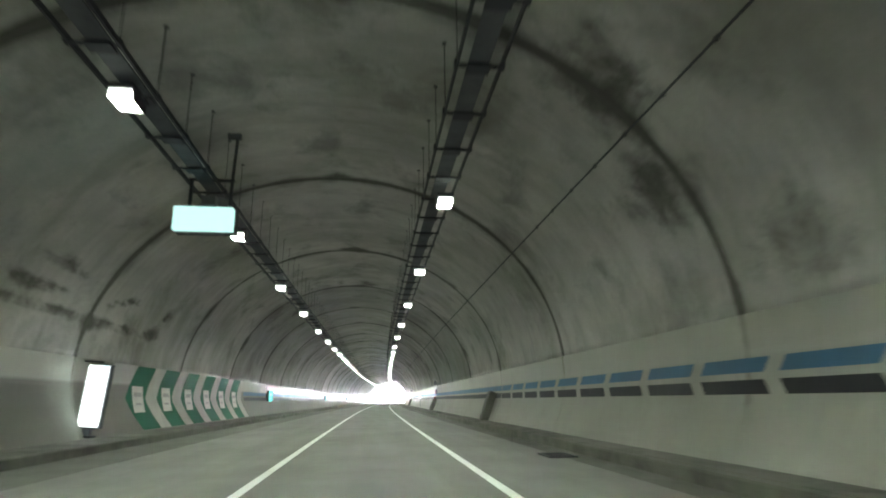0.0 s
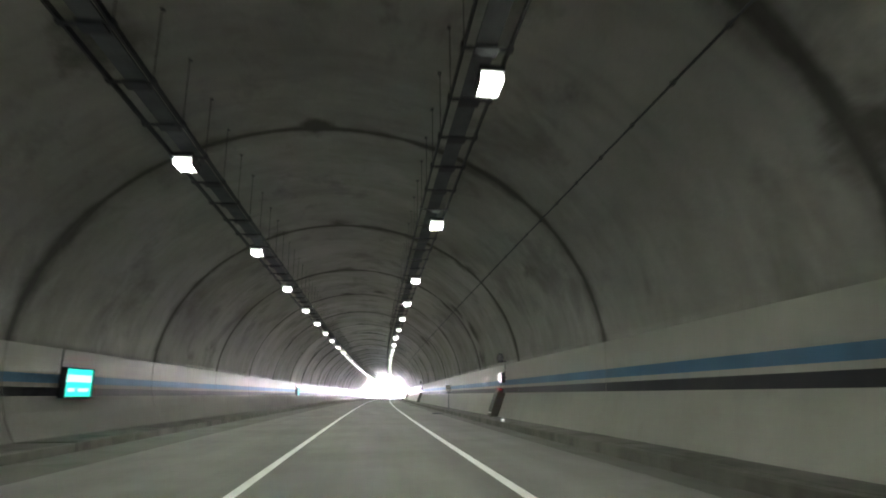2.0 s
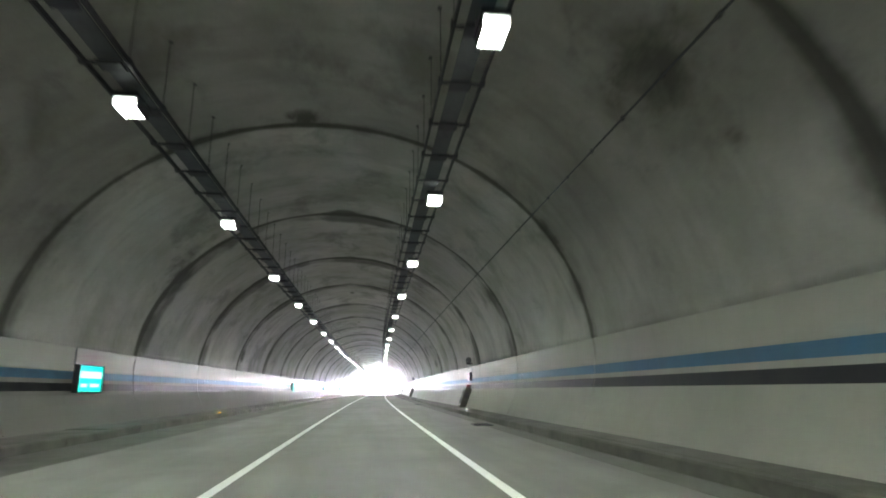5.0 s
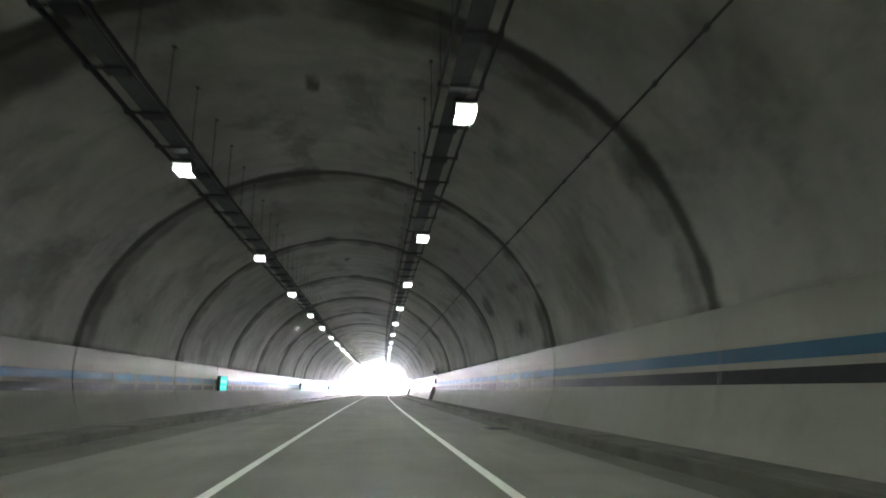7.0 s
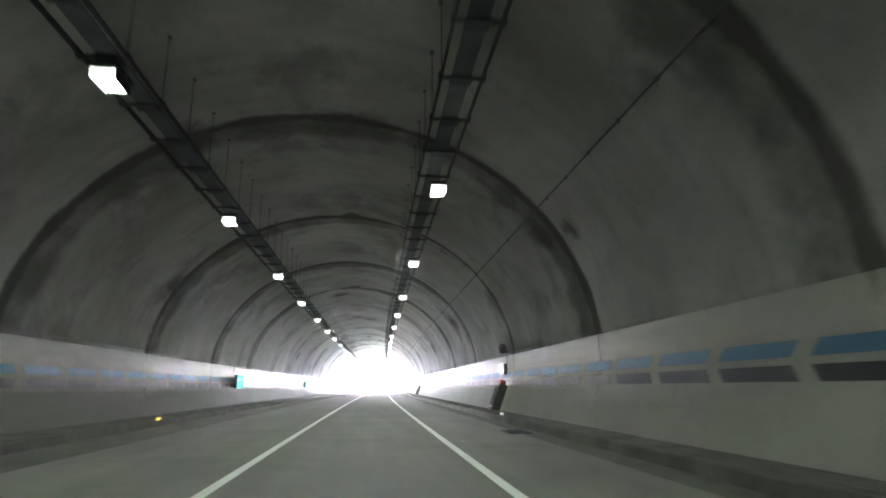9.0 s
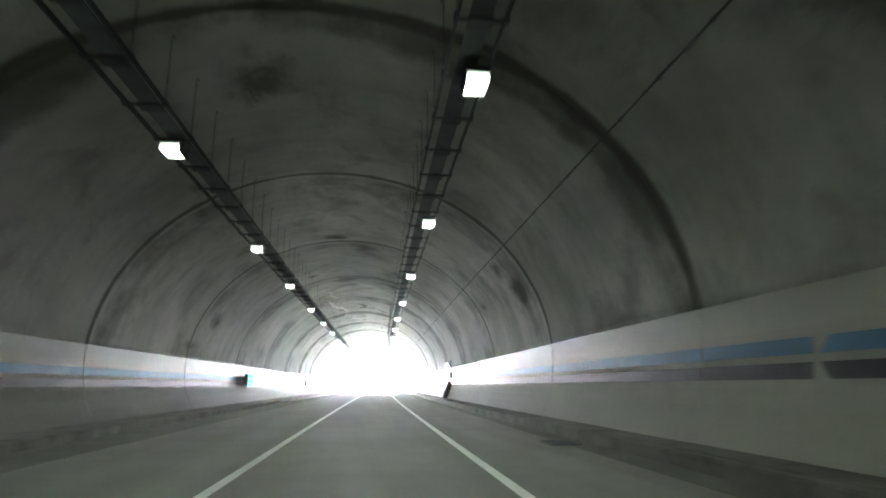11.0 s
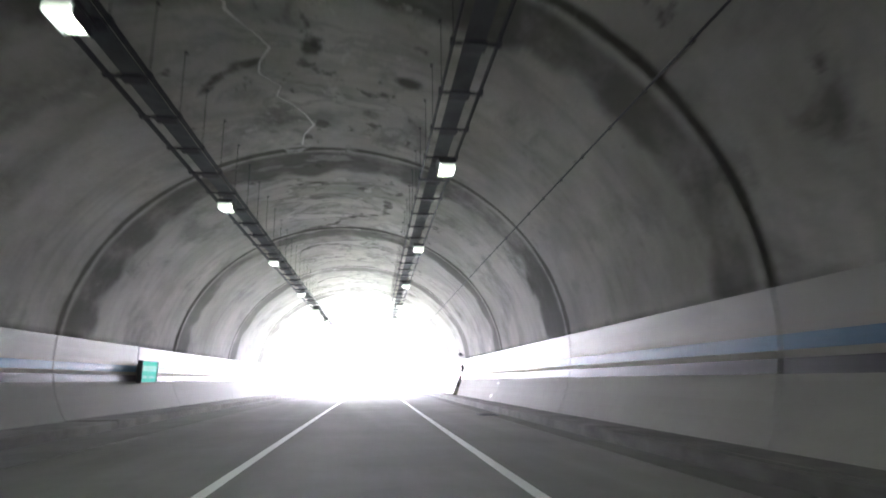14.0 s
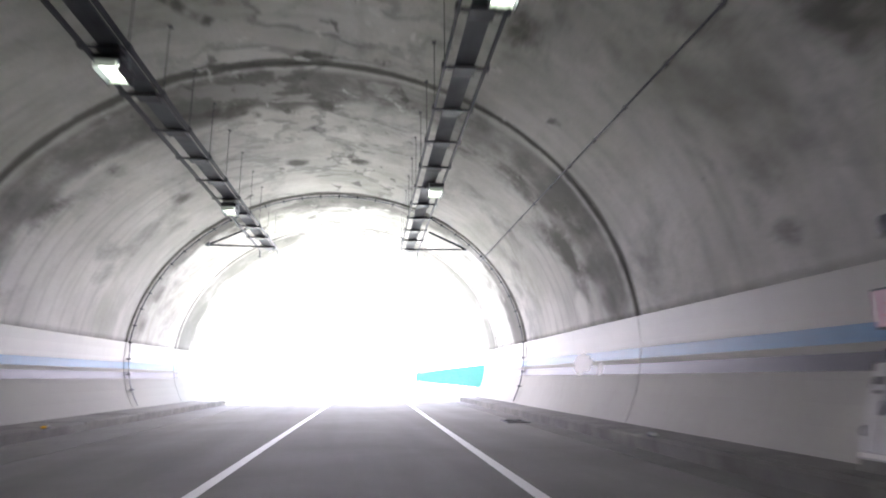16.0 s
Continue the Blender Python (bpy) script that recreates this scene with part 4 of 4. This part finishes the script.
def build_sounder():
    ob = thing("alarm_sounder", Matrix.Identity(4), "small dark alarm horn on a pale bent bracket", "alarm")
    part("horn", box(fresh(), -0.02, -0.05, 0, 0.20, 0.24, 0.20, 0.03), RUBBER, ob, "sooty dark horn box")
    part("mouth", rod(fresh(), (-0.10, -0.05, 0), (-0.15, -0.05, 0), 0.085, 16), DARK, ob)
    part("bracket", box(fresh(), -0.03, 0.11, -0.04, 0.16, 0.06, 0.22, 0.008), GREY, ob, "pale bent bracket")
    part("arm", box(fresh(), 0.14, 0.05, -0.05, 0.24, 0.06, 0.06, 0.01), DARK, ob)
    return ob


FIRE = [59.15, 112.9, 166.9, 220.3, 264.02]
lean = Matrix.Rotation(radians(21), 4, "Y")
c0, s0, b0 = build_fire_cabinet(SHADED_CABINET, "grey steel fire hydrant cabinet, shade put into its paint, leaning along the curved wall"), build_fire_sign(), build_beacon()
# paler paint on the last one stands for daylight from the mouth
c1 = build_fire_cabinet(GREY, "narrow pale grey hydrant cabinet, daylight put into its paint, leaning against the wall")
for i, s in enumerate(FIRE):
    places = (spot(s - 0.05, 5.235, WALK + 0.05) @ lean, spot(s, 5.84, 1.955), spot(s - 0.2, 5.74, 2.88))
    for ob, m in zip((c0, s0, b0), places):
        if i == 0:
            ob.matrix_world = m
        elif ob is c0 and i == len(FIRE) - 1:
            c1.matrix_world = m @ Matrix.Diagonal((0.7, 0.62, 1, 1))
        elif ob is b0 and i == len(FIRE) - 1:
            build_sounder().matrix_world = m
        else:
            copy_thing(ob, m)


def build_hose_cabinet():
    ob = thing("hose_cabinet", spot(29.45, 5.24, WALK + 0.05) @ lean, "dark grey-green steel hose cabinet leaning along the wall", "cabinet")
    part("body", box(fresh(), 0.06, 0, 0.72, 0.34, 0.74, 1.40, 0.045), OLIVE, ob)
    d = part("door", box(fresh(), -0.115, 0, 0.76, 0.02, 0.64, 1.20, 0.012), OLIVE, ob)
    part("handle", box(fresh(), -0.137, -0.24, 0.74, 0.025, 0.03, 0.14, 0.006), STEEL, d, "worn steel handle")
    for z in (0.32, 1.18):
        part("hinge", rod(fresh(), (-0.128, 0.31, z - 0.06), (-0.128, 0.31, z + 0.06), 0.012, 6), STEEL, d)
    part("label_plate", box(fresh(), -0.128, 0.16, 0.30, 0.006, 0.16, 0.12, 0.002), WHITE, d, "small pale plate")
    part("plinth", box(fresh(), 0.06, 0, 0.0, 0.30, 0.66, 0.14), KERB, ob, "concrete plinth")


build_hose_cabinet()

# bright work lamp beside one of the fire points
def build_wall_floodlight():
    ob = thing("wall_floodlight", spot(220.1, 5.60, 2.61), "glaring cool white floodlight fixed on the wall", "lamp")
    part("housing", box(fresh(), 0.05, 0.12, 0, 0.36, 0.20, 0.58, 0.05), DARK, ob)
    part("lens", box(fresh(), -0.02, 0.0, 0, 0.30, 0.06, 0.52, 0.028), FLOOD_GLOW, ob, "glowing lens")
    part("arm", box(fresh(), 0.26, 0.14, 0, 0.20, 0.06, 0.06), STEEL, ob)


build_wall_floodlight()


# ---- evacuation chevrons ----
def build_chevrons():
    board = thing("chevron_marking", Matrix.Identity(4), "row of green and white reflective chevrons on the wall", "wall marking")
    for i in range(6):
        s = 22.3 + 3.03 * i
        wall_strip("green_chevron", -1, s, s + 1.82, 0.24, WALL_TOP - 0.01, 0.030, 0.008, GREEN, board, 22, 0.84, "faded green sheet")
        wall_strip("white_chevron", -1, s + 1.84, s + 3.01, 0.24, WALL_TOP - 0.01, 0.030, 0.008, DULL_WHITE, board, 22, 0.84, "dirty white sheet")
        plate = wall_strip("distance_plate", -1, s + 0.62, s + 1.62, 0.86, 1.80, 0.038, 0.006, WHITE, board, 6, 0.0, "white plate with dark bars")
        for a, b, z0, z1 in ((0.76, 1.46, 1.42, 1.58), (0.86, 1.36, 1.12, 1.2)):
            wall_strip("glyph_bar", -1, s + a, s + b, z0, z1, 0.042, 0.004, GREY, plate, 2, 0.0)


build_chevrons()


# ---- tall light box and hanging sign at the refuge ----
def build_light_box():
    ob = thing("light_box", spot(18.7, -8.36, 1.42) @ Matrix.Rotation(radians(4), 4, "Y"), "tall glaring white lit box bracketed to the wall", "light box")
    part("case", box(fresh(), 0.02, 0.12, 0, 0.66, 0.22, 1.86, 0.04), DARK, ob, "black metal case")
    part("face", box(fresh(), 0, -0.008, 0, 0.58, 0.03, 1.76, 0.01), COOL_GLOW, ob, "glowing white face")
    part("top_arm", rod(fresh(), (-0.5, 0.1, 0.99), (0.05, 0.1, 0.99), 0.025), DARK, ob)
    part("stand", box(fresh(), -0.05, 0.14, -1.06, 0.20, 0.18, 0.30, 0.02), STEEL, ob)
    part("foot", box(fresh(), -0.05, 0.14, -1.16, 0.42, 0.34, 0.06, 0.015), DARK, ob)


build_light_box()


def build_hanging_sign():
    ob = thing("hanging_sign", spot(14.0, -4.33, 5.53), "pale cyan lit sign box hung below a tray", "sign")
    bm = fresh()
    pts = [(-0.74, -0.27), (-0.67, -0.33), (0.74, -0.33), (0.74, 0.25), (0.68, 0.33), (-0.74, 0.33)]
    for y in (0.02, 0.34):
        for x, z in pts:
            bm.verts.new((x, y, z))
    bm.verts.ensure_lookup_table()
    n = len(pts)
    bm.faces.new([bm.verts[i] for i in range(n)])
    bm.faces.new([bm.verts[n + i] for i in reversed(range(n))])
    for i in range(n):
        bm.faces.new([bm.verts[i], bm.verts[n + i], bm.verts[n + (i + 1) % n], bm.verts[(i + 1) % n]])
    bmesh.ops.recalc_face_normals(bm, faces=bm.faces)
    part("case", bm, DARK, ob, "dark case")
    bm = fresh()
    vs = [bm.verts.new((x * 0.975, 0.012, z * 0.96)) for x, z in pts]
    bm.faces.new(vs)
    r = bmesh.ops.extrude_face_region(bm, geom=bm.faces[:])
    bmesh.ops.translate(bm, vec=(0, -0.02, 0), verts=[v for v in r["geom"] if isinstance(v, bmesh.types.BMVert)])
    bmesh.ops.recalc_face_normals(bm, faces=bm.faces)
    part("face", bm, PALE_GLOW, ob, "glowing pale cyan face")
    for x in (-0.42, 0.55):
        part("hanger_post", box(fresh(), x, 0.18, 0.72, 0.07, 0.07, 0.74), DARK, ob)
    part("junction_box", box(fresh(), 0.05, 0.16, 0.52, 0.34, 0.24, 0.24, 0.02), STEEL, ob)
    part("crossbar", box(fresh(), 0.06, 0.18, 1.08, 1.1, 0.08, 0.06), DARK, ob)
    rod(bm := fresh(), (0.55, 0.18, 1.05), (0.60, 0.18, 2.35), 0.04)
    part("drop_pipe", bm, DARK, ob, "dark drop pipe")
    bm = fresh()
    box(bm, 0.52, 0.18, 2.30, 0.34, 0.16, 0.14, 0.02)
    part("pipe_head", bm, DARK, ob)


build_hanging_sign()


# ---- marker post, wall boxes, gratings, kerb reflectors ----
def build_marker_post():
    ob = thing("marker_post", spot(75.9, 5.3, WALK), "small white marker plate on a thin steel post", "marker post")
    part("post", rod(fresh(), (0, 0, 0), (0, 0, 1.62), 0.028), STEEL, ob)
    top = part("upper_plate", box(fresh(), -0.01, -0.035, 1.54, 0.38, 0.012, 0.20, 0.004), GREY, ob, "grey plate with a dark rim")
    for z in (1.445, 1.635):
        part("rim", box(fresh(), -0.01, -0.044, z, 0.38, 0.006, 0.02), GREEN, top, "dark green rim")
    for x in (-0.10, 0.07):
        part("marking_bar", box(fresh(), x, -0.044, 1.54, 0.11, 0.004, 0.07), WHITE, top, "white marking bar")
    part("marking_bar", box(fresh(), -0.015, -0.044, 1.49, 0.06, 0.004, 0.04), CHARCOAL, top, "dark marking bar")
    low = part("lower_plate", box(fresh(), 0.01, -0.035, 1.32, 0.40, 0.012, 0.20, 0.004), WHITE, ob, "dirty white plate")
    part("marking_bar", box(fresh(), 0.13, -0.044, 1.33, 0.05, 0.004, 0.12), CHARCOAL, low, "dark marking bar")
    part("base_plate", box(fresh(), 0, 0, 0.01, 0.16, 0.16, 0.02), STEEL, ob)
    for x in (-0.055, 0.055):
        part("bolt", rod(fresh(), (x, -0.05, 0.015), (x, -0.05, 0.035), 0.012, 6), DARK, ob)


build_marker_post()


def build_wall_box(s, x, z, w, d, hgt, label):
    ob = thing("wall_box", spot(s, x, z), label, "cabinet", "wall boxes")
    part("body", box(fresh(), 0, 0, 0, w, d, hgt, 0.03), SHELL, ob)
    part("lid", box(fresh(), w / 2 + 0.004, 0, -0.02, 0.012, d * 0.94, hgt * 0.88, 0.005), SHELL, ob)


build_wall_box(235.6, -8.945, 2.26, 0.07, 2.3, 0.62, "grey concrete-coloured flat box fixed at the wall top")


def build_grating():
    ob = thing("drain_grating", Matrix.Identity(4), "dark iron drain grating set in the gutter", "drain", "drain gratings")
    bm = fresh()
    for cx, cy, sx, sy in ((-0.29, 0, 0.05, 0.9), (0.29, 0, 0.05, 0.9), (0, -0.45, 0.63, 0.05), (0, 0.45, 0.63, 0.05)):
        box(bm, cx, cy, 0, sx, sy, 0.03)
    part("frame", bm, DARK, ob)
    # flat black sheet stands for the shade in the hollow
    part("pit", box(fresh(), 0, 0, -0.012, 0.56, 0.86, 0.004), RUBBER, ob, "black sheet painted in for the shade under the bars")
    for i in range(7):
        part("bar", box(fresh(), 0, -0.36 + 0.12 * i, 0, 0.54, 0.035, 0.024), DARK, ob)
    return ob


grate = build_grating()
GRATES = [13.0, 70.3, 99.0, 128.0, 157.0, 186.4, 215.6, 245.0, 274.4]
grate.matrix_world = spot(GRATES[0], 3.9, 0.018)
for s in GRATES[1:]:
    copy_thing(grate, spot(s, 3.9, 0.018))


# reflectors, with a glow added to their lenses
def build_kerb_reflector(glow, label):
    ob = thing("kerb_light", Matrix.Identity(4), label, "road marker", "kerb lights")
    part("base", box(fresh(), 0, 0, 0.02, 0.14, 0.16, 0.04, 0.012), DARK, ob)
    part("lens", box(fresh(), 0, -0.07, 0.045, 0.11, 0.05, 0.05, 0.012), glow, ob, "reflector lens made to glow")
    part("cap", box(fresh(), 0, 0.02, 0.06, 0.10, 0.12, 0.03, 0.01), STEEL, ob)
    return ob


for glow, x, label, row in ((AMBER, -6.93, "small amber kerb reflector, made to glow, on the walkway edge", [107.3, 161.8, 217.3, 272.0]), (PEARL, 4.72, "small white kerb reflector, made to glow, on the walkway edge", [0.0, 54.2, 107.4, 162.6, 217.4, 268.0])):
    k0 = build_kerb_reflector(glow, label)
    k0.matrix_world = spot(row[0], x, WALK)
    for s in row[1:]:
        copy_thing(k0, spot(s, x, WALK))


# ---- conduit ring clipped round the last joint ----
def build_ring():
    ob = thing("conduit_ring", Matrix.Identity(4), "thin conduit clipped round the vault near the mouth", "conduit")
    t0 = math.asin((WALL_TOP - ZC) / RISE)
    pts = [(side_x(z, 1, -0.10), z) for z in [0.3 + 2.2 * i / 8 for i in range(8)]]
    pts += [(XC + (HALF - 0.05) * math.cos(t), ZC + (RISE - 0.05) * math.sin(t)) for t in [t0 + (math.pi - 2 * t0) * i / 60 for i in range(61)]]
    pts += [(side_x(z, -1, -0.10), z) for z in [2.5 - 2.2 * (i + 1) / 8 for i in range(8)]]
    path = [place(280.95, x, z) for x, z in pts]
    cu = bpy.data.curves.new("conduit", "CURVE")
    cu.dimensions, cu.bevel_depth, cu.bevel_resolution = "3D", 0.022, 2
    sp = cu.splines.new("POLY")
    sp.points.add(len(path) - 1)
    for p, v in zip(sp.points, path):
        p.co = (*v, 1)
    tmp = bpy.data.objects.new("conduit", cu)
    me = bpy.data.meshes.new_from_object(tmp)
    bpy.data.objects.remove(tmp)
    me.materials.append(STEEL)
    link("pipe", me, ob)
    first_clip = part("clip", box(fresh(), 0, 0, 0, 0.14, 0.10, 0.05), DARK, ob)
    clip = first_clip.data
    bpy.data.objects.remove(first_clip)
    for i in range(2, len(pts) - 2, 2):
        x, z = pts[i]
        link("clip", clip, ob, spot(280.95, x, z) @ Matrix.Rotation(-math.atan2(z - ZC, x - XC), 4, "Y"))


build_ring()


# ---- a ragged lime-filled crack along the vault ----
def build_crack():
    """Broken at the casting joints, where it jumps sideways."""
    rnd = random.Random(5)
    bm = fresh()
    for s0, x0, s1, x1, wide in ((218.6, -3.75, 222.55, -3.22, 0.009), (222.75, -4.0, 232.35, -2.74, 0.022), (232.65, -3.12, 242.1, -2.04, 0.032)):
        rows, s, x, lean = [], s0, x0, 1
        while s < s1:
            w = wide * rnd.uniform(0.35, 1.3)
            rows.append([bm.verts.new(place(s, x + d, roof_z(x + d) - 0.016)) for d in (-w, w)])
            ahead = rnd.uniform(0.12, 0.75)
            lean = -lean if rnd.random() < 0.7 else lean
            s += ahead
            x += lean * ahead * rnd.uniform(0.05, 0.55) + (x0 + (x1 - x0) * (s - s0) / (s1 - s0) - x) * 0.45
        for a, b in zip(rows, rows[1:]):
            bm.faces.new((a[0], a[1], b[1], b[0]))
    r = bmesh.ops.extrude_face_region(bm, geom=bm.faces[:])
    bmesh.ops.translate(bm, vec=(0, 0, 0.02), verts=[v for v in r["geom"] if isinstance(v, bmesh.types.BMVert)])
    bmesh.ops.recalc_face_normals(bm, faces=bm.faces)
    ob = part("lime_crack", bm, CHALK, None)
    tagged(ob, "jagged white lime deposit along a crack in the vault", "crack", kind="structure")


build_crack()


# ---- teal fence outside ----
def build_fence():
    ob = thing("fence", Matrix.Identity(4), "teal metal mesh fence beside the open road", "fence")
    s0, x, step = 304.0, 8.9, 2.5
    post = part("post", box(fresh(), 0, 0, 1.0, 0.08, 0.08, 2.6, 0.01), TEAL, ob).data
    bm = fresh()
    for z in (0.15, 1.95):
        box(bm, 0, step / 2, z, 0.04, step, 0.05)
    for i in range(22):
        box(bm, 0, (i + 0.5) * step / 22, 1.05, 0.02, 0.055, 1.8)
    for i in range(8):
        box(bm, 0, step / 2, 0.32 + 0.2 * i, 0.02, step, 0.05)
    mesh_panel = part("mesh_panel", bm, TEAL, ob).data
    for c in list(ob.children):
        bpy.data.objects.remove(c)
    for i in range(42):
        link("post", post, ob, spot(s0 + step * i, x, 0.15))
        link("mesh_panel", mesh_panel, ob, spot(s0 + step * i, x, 0.2))


build_fence()
